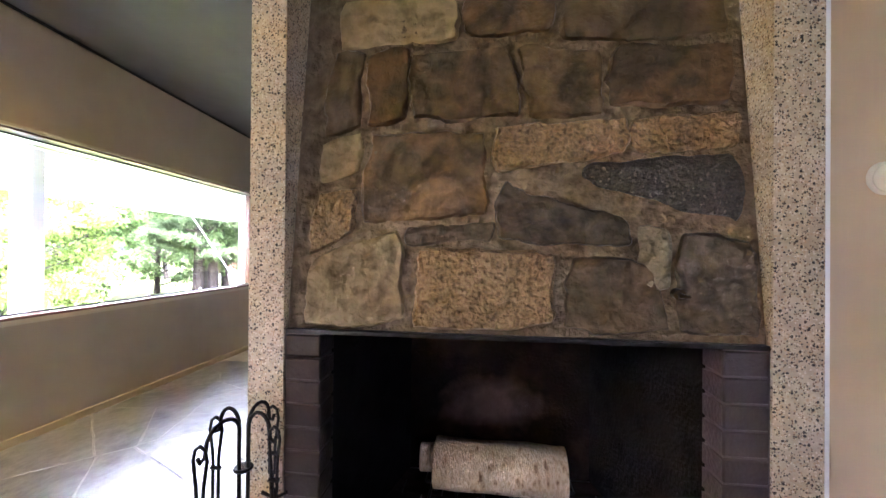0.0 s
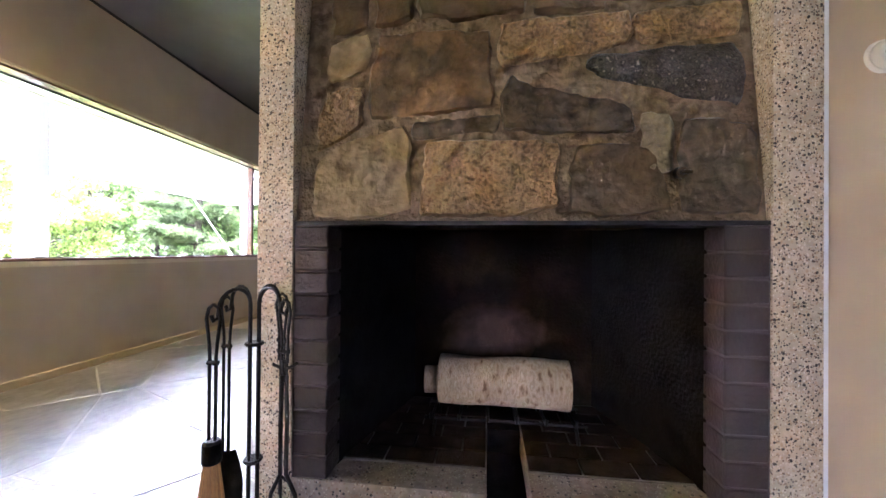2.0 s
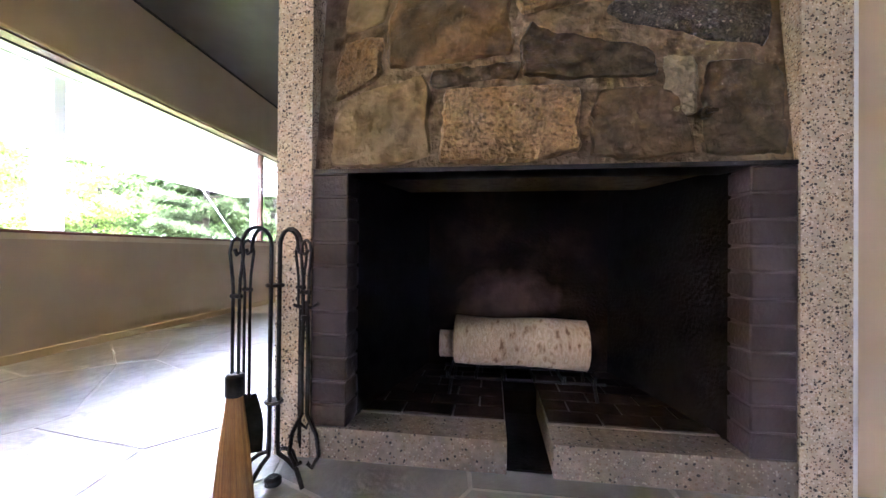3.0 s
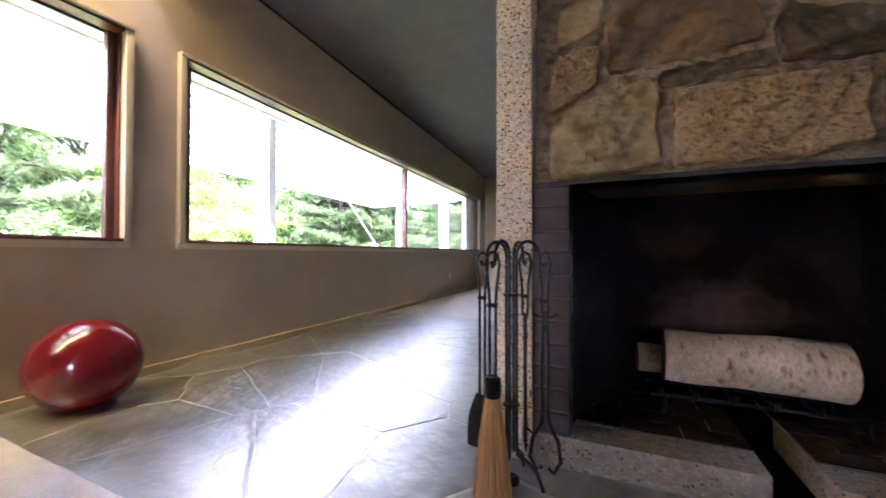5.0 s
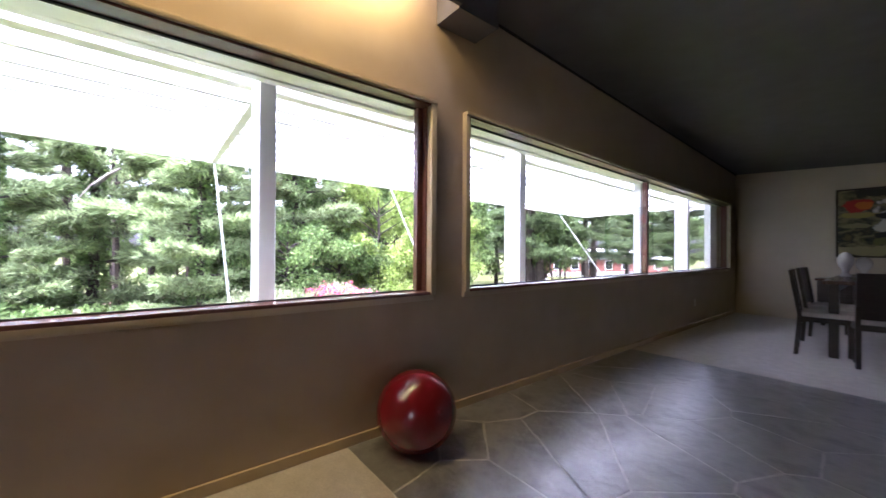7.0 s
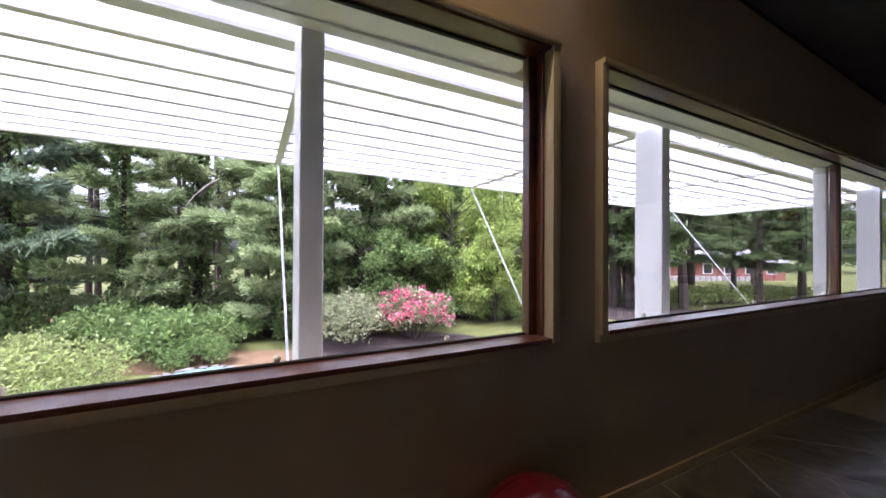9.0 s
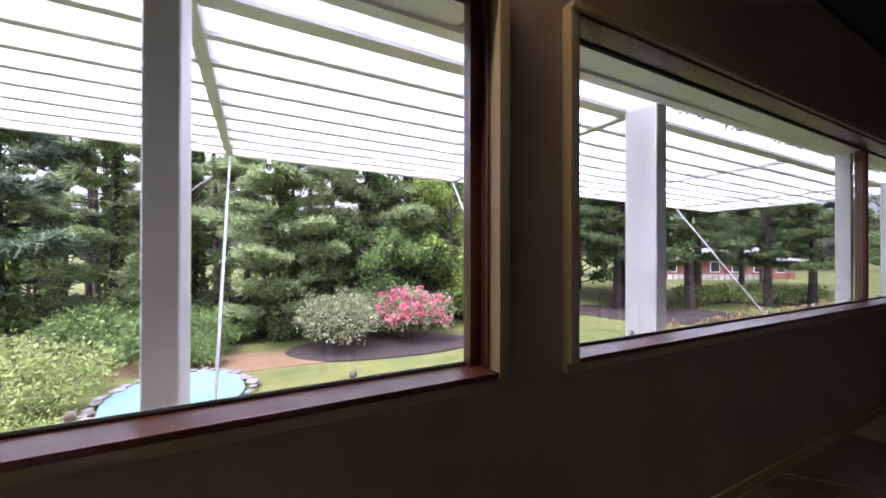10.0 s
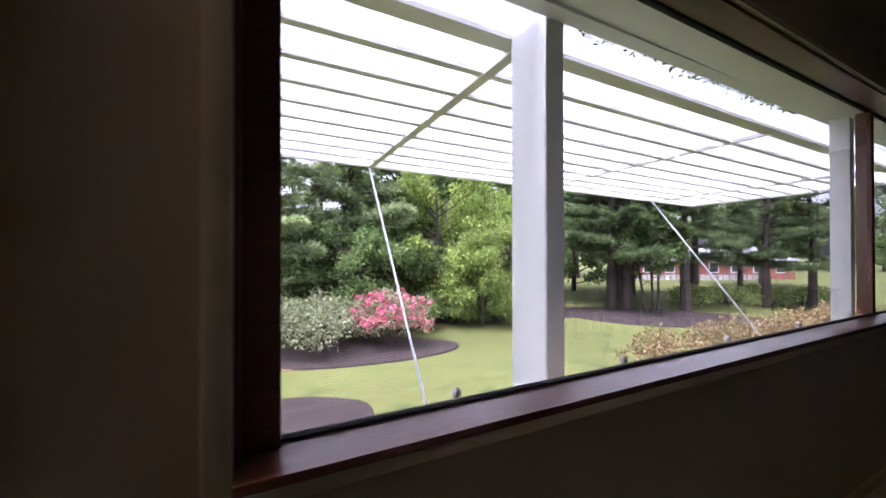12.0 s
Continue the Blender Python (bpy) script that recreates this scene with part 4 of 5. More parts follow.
for k in range(4):
    bm = bmesh.new()
    box(bm, -1.03 + k * 0.518, -0.532 + k * 0.518, -0.238, -0.22, 0.15, 0.78)
    soften(bm, 0.004, 1)
    dr = part("door", bm, M_ESPRESSO, sb, "", True)
    bm = bmesh.new()
    x = -0.60 + (k // 2) * 1.036 + (k % 2) * 0.14 - 0.02
    tube(bm, [(x, -0.25, 0.42), (x, -0.25, 0.56)], 0.006, 8)
    part("handle", bm, M_BRASS, dr, "brass bar handle", True)
for sx in (-1, 1):
    for y in (-0.18, 0.18):
        bm = bmesh.new()
        box(bm, sx * 0.98 - 0.03, sx * 0.98 + 0.03, y - 0.03, y + 0.03, 0, 0.12)
        part("foot", bm, M_ESPRESSO, sb)
for x, h in ((-1.75, 0.35), (-1.58, 0.28)):
    v = thing("ceramic_vase", (x, 7.85 + 0.9 * (x + 1.75), 0.956), "white glazed gourd-shaped vase on the dining table", "vase", "vases on the table")
    bm = bmesh.new()
    lathe(bm, [(0.062, 0), (0.064, 0.012), (0.034, 0.14 * h), (0.04, 0.28 * h), (0.074, 0.46 * h), (0.088, 0.62 * h), (0.082, 0.78 * h), (0.055, 0.93 * h), (0.02, h), (0.012, 0.97 * h)], 28)
    part("body", bm, M_CERAMIC, v, "", True)
bowl = thing("black_bowl", (-0.50, 7.9, 0.956), "wide black ceramic bowl on the table", "bowl")
bm = bmesh.new()
lathe(bm, [(0.08, 0), (0.085, 0.015), (0.16, 0.07), (0.21, 0.17), (0.215, 0.24), (0.20, 0.24), (0.19, 0.16), (0.14, 0.08), (0.03, 0.03)], 32)
part("body", bm, M_BLACKCER, bowl, "", True)

# painting: abstract sweep of cream, olive, black and red
pic = thing("framed_painting", (-1.385, YF, 1.83), "large framed abstract painting in cream, olive, black and red", "painting")
PW, PH = 0.62, 0.615
for d in ((-PW, PW, -0.05, -0.003, PH - 0.028, PH), (-PW, PW, -0.05, -0.003, -PH, -PH + 0.028), (-PW, -PW + 0.028, -0.05, -0.003, -PH + 0.028, PH - 0.028), (PW - 0.028, PW, -0.05, -0.003, -PH + 0.028, PH - 0.028)):
    bm = bmesh.new()
    box(bm, *d)
    soften(bm, 0.004, 1)
    part("frame_rail", bm, M_ESPRESSO, pic, "", True)
M_PAINT = mat("painted_canvas", [(0.012, 0.015, 0.012), (0.06, 0.065, 0.035), (0.24, 0.21, 0.10), (0.02, 0.025, 0.02), (0.16, 0.13, 0.05)], 3.2, 0.5, stretch=(1, 1, 1.8), bump=0.3, bump_scale=40, stains=0.4)
_n, _l = M_PAINT.node_tree.nodes, M_PAINT.node_tree.links
_b = _n["Principled BSDF"]
_last = _b.inputs["Base Color"].links[0].from_socket
_tc = _n.new("ShaderNodeTexCoord")
for cx, cz, rx, rz, col in ((0.22, 0.04, 0.36, 0.36, (0.74, 0.72, 0.60)), (-0.36, 0.32, 0.17, 0.12, (0.50, 0.035, 0.02)), (-0.28, 0.30, 0.10, 0.06, (0.65, 0.18, 0.02)), (-0.36, 0.14, 0.26, 0.05, (0.40, 0.34, 0.09)), (-0.40, -0.05, 0.2, 0.04, (0.30, 0.28, 0.14)), (-0.15, -0.50, 0.5, 0.09, (0.36, 0.32, 0.16)), (0.22, -0.34, 0.5, 0.08, (0.16, 0.16, 0.05)), (0.0, 0.10, 0.17, 0.07, (0.015, 0.016, 0.014)), (-0.05, -0.22, 0.14, 0.06, (0.03, 0.03, 0.02)), (0.05, 0.56, 0.5, 0.12, (0.03, 0.032, 0.022))):
    mp = _n.new("ShaderNodeMapping")
    mp.inputs["Location"].default_value = (-cx / rx, 0, -cz / rz)
    mp.inputs["Scale"].default_value = (1 / rx, 0, 1 / rz)
    _l.new(_tc.outputs["Object"], mp.inputs[0])
    nz = _n.new("ShaderNodeTexNoise")
    nz.inputs["Scale"].default_value = 6
    _l.new(_tc.outputs["Object"], nz.inputs["Vector"])
    ma = _n.new("ShaderNodeVectorMath")
    ma.operation = "MULTIPLY_ADD"
    ma.inputs[1].default_value = (1.7, 0.0, 1.7)
    _l.new(nz.outputs["Color"], ma.inputs[0])
    _l.new(mp.outputs[0], ma.inputs[2])
    sub = _n.new("ShaderNodeVectorMath")
    sub.operation = "SUBTRACT"
    sub.inputs[1].default_value = (0.85, 0, 0.85)
    _l.new(ma.outputs[0], sub.inputs[0])
    ln = _n.new("ShaderNodeVectorMath")
    ln.operation = "LENGTH"
    _l.new(sub.outputs[0], ln.inputs[0])
    mr = _n.new("ShaderNodeMapRange")
    mr.inputs["From Min"].default_value, mr.inputs["From Max"].default_value = 1.08, 0.9
    _l.new(ln.outputs["Value"], mr.inputs[0])
    mx = _n.new("ShaderNodeMix")
    mx.data_type = "RGBA"
    _l.new(mr.outputs[0], mx.inputs["Factor"])
    _l.new(_last, mx.inputs[6])
    mx.inputs[7].default_value = (*col, 1)
    _last = mx.outputs[2]
_l.new(_last, _b.inputs["Base Color"])
bm = bmesh.new()
box(bm, -PW + 0.028, PW - 0.028, -0.035, -0.006, -PH + 0.028, PH - 0.028)
part("canvas", bm, M_PAINT, pic, "abstract canvas")

# ---- outside: eave, sunshade ----
tagged(fall(slab("eave", (-3.82, XW - 0.26, -7.0, YF + 1.0, 2.445, 2.75), M_WHITE)), "white painted eave over the windows", "eave", kind="structure")
SH_X0, SH_X1 = -4.09, -6.70


def shade_z(x, y=0.0):
    return 2.420 - 0.011 * (SH_X0 - x) - FALL * (y - 0.6)


shade = thing("sunshade", (SH_X0, 0, 2.4), "white sunshade of translucent panels on painted posts and braces", "sunshade")


def spart(name, bm, material, label="", smooth=False):
    ob = link(name, bm, material, smooth)
    ob.parent = shade
    ob.matrix_parent_inverse = Matrix.Translation(-shade.location)
    return tagged(ob, label)


SH_Y0, SH_Y1 = -7.1, 9.25
POSTS = (-7.09, -4.53, -1.97, 0.586, 3.180, 8.12)
for y in POSTS:
    bm = bmesh.new()
    box(bm, -4.05, -3.825, y - 0.053, y + 0.053, -3.1, 2.62)
    soften(bm, 0.006, 1)
    spart("post", bm, M_WHITE, "", True)
    bm = bmesh.new()
    vs = box(bm, SH_X1, -4.052, y - 0.005, y + 0.06, 2.3, 2.45)
    for v in vs:
        v.co.z = shade_z(v.co.x, v.co.y) + (0.10 if v.co.z > 2.4 else -0.012)
    spart("cross_beam", bm, M_BATTEN)
for y in (0.64, 3.21, 8.12, -1.97, -4.53):
    bm = bmesh.new()
    tube(bm, [(SH_X1 + 0.03, y - 0.02, shade_z(SH_X1, y) - 0.02), (-4.02, y - 0.02, -1.25)], 0.0115, 10)
    spart("brace", bm, M_STEEL, "slender pale brace tube", True)
# edge beams and battens along y
n_bat = 9
for k in range(n_bat + 1):
    x = SH_X0 + (SH_X1 - SH_X0) * k / n_bat
    w, h = (0.10, 0.05) if k == 0 else ((0.05, 0.05) if k == n_bat else (0.050, 0.02))
    bm = bmesh.new()
    for v in box(bm, x - w / 2, x + w / 2, SH_Y0, SH_Y1, -0.004, h):
        v.co.z += shade_z(x, v.co.y)
    spart("edge_beam" if k in (0, n_bat) else "batten", bm, M_BATTEN)
for k in range(n_bat):
    xa, xb = SH_X0 + (SH_X1 - SH_X0) * k / n_bat, SH_X0 + (SH_X1 - SH_X0) * (k + 1) / n_bat
    for ya, yb in zip((SH_Y0, *POSTS[1:]), (*POSTS[1:], SH_Y1)):
        bm = bmesh.new()
        vs = box(bm, xb + 0.024, xa - 0.024, ya + 0.062, yb - 0.007, 0, 0.004)
        for v in vs:
            v.co.z = shade_z(v.co.x, v.co.y) + 0.018 + (0.004 if v.co.z > 0.002 else 0)
        spart("panel", bm, M_PANEL, "translucent white panel")
for ya, yb in zip(POSTS, (*POSTS[1:], SH_Y1)):
    bm = bmesh.new()
    vs = box(bm, SH_X0 + 0.03, -3.87, ya + 0.06, yb - 0.06, 0, 0.004)
    for v in vs:
        v.co.z += shade_z(v.co.x, v.co.y) + 0.018
    spart("panel", bm, M_PANEL, "translucent white panel")
# purlins across the far bays
for y in (5.68, 9.23):
    bm = bmesh.new()
    vs = box(bm, SH_X1, SH_X0, y - 0.02, y + 0.02, 0, 1)
    for v in vs:
        v.co.z = shade_z(v.co.x, v.co.y) + (0.03 if v.co.z > 0.5 else -0.014)
    spart("purlin", bm, M_BATTEN)

# small globe bulbs: a row along the outside sill, two under the sunshade's edge
bm = bmesh.new()
lathe(bm, [(0.005, 0.034), (0.012, 0.040), (0.0145, 0.050), (0.011, 0.060), (0.003, 0.065)], 12)
bulb_mesh = link("bulb_pattern", bm, M_CERAMIC, True)
for k in range(14):
    y = -1.0 + 0.72 * k
    if WIN1[1] < y < WIN2[0] or y > 9.5:
        continue
    b = thing("sill_lamp", (XW - 0.128, y, SILL - 0.016), "small white globe lamp on the outer sill", "lamp", "lamps on the outer sill")
    o = new("globe", bulb_mesh.data)
    o.parent = b
    bm = bmesh.new()
    lathe(bm, [(0.007, 0.0), (0.006, 0.036)], 10)
    part("socket", bm, M_RUBBER_SHADE, b)
bpy.data.objects.remove(bulb_mesh)
for y in (0.98, 1.95):
    b = thing("hanging_bulb", (SH_X1 + 0.05, y, shade_z(SH_X1, y) - 0.01), "clear globe bulb hanging from the sunshade", "lamp", "bulbs under the sunshade")
    bm = bmesh.new()
    lathe(bm, [(0.018, -0.05), (0.018, 0.006)], 12)
    part("socket", bm, M_WHITE, b)
    bm = bmesh.new()
    lathe(bm, [(0.004, -0.15), (0.034, -0.136), (0.048, -0.10), (0.04, -0.066), (0.018, -0.04)], 18)
    part("globe", bm, M_GLASS, b, "clear glass globe", True)

# ---- garden ----
GZ = -3.0


def spot(depth, lat):
    """A place on the garden from the long axis of the lawn: metres out, and metres along."""
    return (-2.3 - 0.896 * depth + 0.444 * lat, 0.64 + 0.444 * depth + 0.896 * lat)


bm = bmesh.new()
n = 40
half = 400.0
gv = {}
for i in range(n + 1):
    for j in range(n + 1):
        u, v = 2 * i / n - 1, 2 * j / n - 1
        x, y = half * u * abs(u) ** 1.5 - 15, half * v * abs(v) ** 1.5 + 5
        d = math.hypot(x + 15, y - 5)
        gv[i, j] = bm.verts.new((x, y, GZ + 0.05 * noise.noise(Vector((x * 0.15, y * 0.15, 0))) * min(1, d / 10)))
for i in range(n):
    for j in range(n):
        bm.faces.new((gv[i, j], gv[i + 1, j], gv[i + 1, j + 1], gv[i, j + 1]))
tagged(link("ground", bm, M_GRASS, True), "mown green lawn running out under the trees", "lawn", kind="structure")


def patch(name, at, rx, ry, yaw, material, label, lift=0.03, dish=0.06, wob=0.14, kind="structure", category="bed"):
    """A low soft-edged bed of ground cover."""
    bm = bmesh.new()
    rings = []
    sd = random.random() * 40
    for k, s in enumerate((1.0, 0.97, 0.8, 0.5, 0.2)):
        ring = []
        for i in range(56):
            a = i * 2 * math.pi / 56
            q = s * (1 + wob * noise.noise(Vector((math.cos(a) * 1.3 + sd, math.sin(a) * 1.3, 0))))
            z = -0.08 if k == 0 else lift + dish * (1 - s)
            ring.append(bm.verts.new((rx * q * math.cos(a), ry * q * math.sin(a), z)))
        rings.append(ring)
    for r0, r1 in zip(rings, rings[1:]):
        for i in range(56):
            bm.faces.new((r0[i], r0[(i + 1) % 56], r1[(i + 1) % 56], r1[i]))
    bm.faces.new(rings[-1])
    ob = link(name, bm, material, True)
    ob.matrix_world = pose(at[0], at[1], GZ, 0, 0, yaw)
    return tagged(ob, label, category, kind=kind)


patch("ground_mulch_shrubs", (-18.8, 6.2), 4.3, 2.2, 80, M_MULCH, "dark bark mulch under the rhododendrons", 0.07)
patch("ground_mulch_house", (-12.6, 2.9), 2.1, 1.9, 63, M_MULCH, "dark bark mulch bed near the pool", 0.07)
patch("ground_mulch_trees", (-23.6, 18.0), 8.0, 2.5, 72, M_MULCH, "long strip of dark mulch along the trees", 0.07)
patch("ground_mulch_hemlocks", (-18.2, 25.8), 7.5, 3.4, 42, M_MULCH, "dark mulch bed under the hemlocks", 0.078)
patch("ground_pine_straw", (-19.6, -1.6), 5.6, 1.5, 70, M_PINESTRAW, "brown pine straw behind the pool", 0.04, 0.03)
patch("ground_wood_floor", spot(28, -17), 20, 8, 63, M_PINESTRAW, "shaded leaf litter under the pines", 0.03, 0.03)
POOL = (-15.5, -1.2)
patch("pool_water", POOL, 2.35, 1.85, 0, M_POOL, "pale turquoise water of a small kidney-shaped pool", 0.16, 0.0, 0.14, "structure", "pool")


def rock(at, r, flat):
    bm = bmesh.new()
    bmesh.ops.create_icosphere(bm, subdivisions=2, radius=1)
    sd = random.random() * 60
    for v in bm.verts:
        k = 1 + 0.28 * noise.noise(v.co * 1.3 + Vector((sd, 0, 0)))
        v.co = Vector((v.co.x * r * k, v.co.y * r * 0.75 * k, v.co.z * r * flat * k))
    ob = link("edging_rock", bm, M_ROCK, True)
    ob.matrix_world = pose(at[0], at[1], GZ + 0.17, 0, 0, random.uniform(0, 180))
    return tagged(ob, "flat weathered rock edging the pool", "rock", "rocks round the pool")


for k in range(34):
    a = radians(20) + k * 2 * math.pi / 34
    u, v = 2.42 * math.cos(a), 1.92 * math.sin(a)
    c, s = 1.0, 0.0
    rock((POOL[0] + u * c - v * s + random.uniform(-0.1, 0.1), POOL[1] + u * s + v * c + random.uniform(-0.1, 0.1)), random.uniform(0.12, 0.27), 0.30)
fl = thing("pool_float", (-14.05, -1.0, GZ + 0.16), "dark flat leaf skimmer floating on the pool", "skimmer")
bm = bmesh.new()
lathe(bm, [(0.24, 0.0), (0.27, 0.03), (0.21, 0.06), (0.04, 0.08)], 20)
part("disc", bm, M_MULCH, fl, "", True)


def leaves(name, pts, dirs, size, material, parent, ratio=0.55, spread=1.0, droop=0.0, label=""):
    """Many small folded leaves at pts; dirs: the way each tends to point."""
    rng = np.random.default_rng(len(pts))
    n = len(pts)
    d = dirs + rng.normal(0, spread, (n, 3))
    d[:, 2] -= droop
    d /= np.linalg.norm(d, axis=1)[:, None] + 1e-9
    q = rng.normal(0, 1, (n, 3))
    s = np.cross(d, q)
    s /= np.linalg.norm(s, axis=1)[:, None] + 1e-9
    ln = size * rng.uniform(0.6, 1.3, n)[:, None]
    up = np.cross(d, s) * ln * 0.12
    a, b = pts, pts + d * ln * 0.5 + s * ln * ratio * 0.5 + up
    c, e = pts + d * ln, pts + d * ln * 0.5 - s * ln * ratio * 0.5 + up
    co = np.stack([a, b, c, e], 1).reshape(-1, 3)
    me = bpy.data.meshes.new(name)
    me.vertices.add(4 * n)
    me.vertices.foreach_set("co", co.astype(np.float32).ravel())
    me.loops.add(4 * n)
    me.loops.foreach_set("vertex_index", np.arange(4 * n, dtype=np.int32))
    me.polygons.add(n)
    me.polygons.foreach_set("loop_start", np.arange(0, 4 * n, 4, dtype=np.int32))
    me.update(calc_edges=True)
    me.validate()
    me.materials.append(material)
    ob = new(name, me)
    ob.parent = parent
    return tagged(ob, label)


def clump_points(rng, centres, radii, per, flat=1.0, shell=0.55):
    pts, dirs = [], []
    for c, r in zip(centres, radii):
        k = max(6, int(per * r * r))
        d = rng.normal(0, 1, (k, 3))
        d /= np.linalg.norm(d, axis=1)[:, None]
        q = r * (shell + (1 - shell) * rng.random(k) ** 0.7)[:, None]
        p = d * q
        p[:, 2] *= flat
        pts.append(np.array(c) + p)
        dirs.append(d)
    return np.concatenate(pts), np.concatenate(dirs)


def limb(bm, p0, p1, r0, r1, sag=0.1, seed=0):
    p0, p1 = Vector(p0), Vector(p1)
    pts = []
    for i in range(6):
        t = i / 5
        p = p0.lerp(p1, t)
        p += Vector((noise.noise(Vector((seed, t * 2, 0))), noise.noise(Vector((seed, t * 2, 5))), 0)) * sag * math.sin(t * math.pi) * (p1 - p0).length
        pts.append(p)
    tube(bm, pts, r0, 7, [r0 + (r1 - r0) * i / 5 for i in range(6)])


def tree_broad(name, height, spread_r, low, material, label, seed, leaf=0.2, per=230, trunks=1, trunk_r=0.2):
    rng = np.random.default_rng(seed)
    root = thing(name, (0, 0, 0), label, "tree")
    centres, radii = [], []
    bm = bmesh.new()
    for tnk in range(trunks):
        bx, by = (0, 0) if trunks == 1 else (rng.uniform(-0.5, 0.5), rng.uniform(-0.5, 0.5))
        top = (bx * 2 + rng.uniform(-0.5, 0.5), by * 2 + rng.uniform(-0.5, 0.5), height * 0.9)
        limb(bm, (bx, by, -0.1), top, trunk_r, 0.03, 0.05, seed + tnk)
        for k in range(30 // trunks):
            t = low / height + (0.95 - low / height) * rng.random()
            a = rng.uniform(0, 2 * math.pi)
            z = height * t
            rr = spread_r * math.sqrt(max(0.08, 1 - ((t - 0.45) / 0.62) ** 2)) * rng.uniform(0.6, 1.05)
            b0 = Vector((bx, by, 0)).lerp(Vector(top), max(0.05, t - 0.12))
            e = (bx + rr * math.cos(a), by + rr * math.sin(a), z)
            limb(bm, b0, e, trunk_r * 0.3, 0.012, 0.12, seed + k)
            for s in (1.0, 0.62):
                centres.append((b0.x + (e[0] - b0.x) * s, b0.y + (e[1] - b0.y) * s, b0.z + (e[2] - b0.z) * s + 0.2))
                radii.append(spread_r * rng.uniform(0.12, 0.34))
    part("trunk", bm, M_TRUNK, root, "grey-brown trunk and limbs", True)
    pts, dirs = clump_points(rng, centres, radii, per, 0.62, 0.25)
    pts = pts + rng.normal(0, 0.07 * spread_r, pts.shape) * rng.random((len(pts), 1))
    leaves("crown", pts, dirs * 0.6, leaf, material, root, 0.6, 0.8, 0.35, "crown of many leaves")
    return root


def tree_pine(name, height, reach, low, material, label, seed, trunk_r=0.28, boughs=24, needle=0.46, ivy=False, per=130, blades=20):
    """White pine: level plumes of needles on long near-horizontal boughs."""
    rng = np.random.default_rng(seed)
    root = thing(name, (0, 0, 0), label, "tree")
    bm = bmesh.new()
    limb(bm, (0, 0, -0.1), (rng.uniform(-0.4, 0.4), rng.uniform(-0.4, 0.4), height), trunk_r, 0.04, 0.02, seed)
    P, D = [], []
    for k in range(boughs):
        t = k / boughs
        z = low + (height - low) * t
        a = k * 2.4 + rng.uniform(-0.4, 0.4)
        ln = reach * (1 - 0.62 * t) * rng.uniform(0.65, 1.1)
        e = Vector((ln * math.cos(a), ln * math.sin(a), z + ln * rng.uniform(-0.04, 0.14)))
        limb(bm, (0, 0, z - 0.25), e, trunk_r * 0.26, 0.012, 0.05, seed + k)
        side = Vector((-math.sin(a), math.cos(a), 0))
        m = max(8, int(per * ln / 3.0))
        u = 0.28 + 0.78 * rng.random(m) ** 0.75
        lat = rng.normal(0, 1, m) * 0.36 * ln * 0.5 * np.clip(1.25 - u, 0.25, 0.8) * 1.5
        c = np.array([(e.x * uu + side.x * ll, e.y * uu + side.y * ll, z - 0.15 + (e.z - z + 0.25) * uu + 0.08 * rng.normal() - 0.10 * abs(ll)) for uu, ll in zip(u, lat)])
        out = np.array([(math.cos(a) + side.x * ll * 0.9 / max(0.4, ln), math.sin(a) + side.y * ll * 0.9 / max(0.4, ln), 0.25) for ll in lat])
        kk = blades
        P.append(np.repeat(c, kk, 0) + rng.normal(0, 0.06, (m * kk, 3)))
        D.append(np.repeat(out, kk, 0))
    part("trunk", bm, M_TRUNK, root, "dark furrowed trunk with level boughs", True)
    leaves("needles", np.concatenate(P), np.concatenate(D), needle, material, root, 0.14, 0.55, 0.0, "plumes of soft needles")
    if ivy:
        m = 2600
        z = rng.uniform(0, height * 0.75, m)
        a = rng.uniform(0, 2 * math.pi, m)
        r = trunk_r * (1.15 - 0.6 * z / height) + 0.25 * rng.random(m)
        pts = np.stack([r * np.cos(a), r * np.sin(a), z], 1)
        leaves("ivy", pts, np.stack([np.cos(a), np.sin(a), -0.3 * np.ones(m)], 1), 0.24, M_LEAF_DARK, root, 0.8, 0.5, 0.2, "ivy climbing the trunk")
    return root


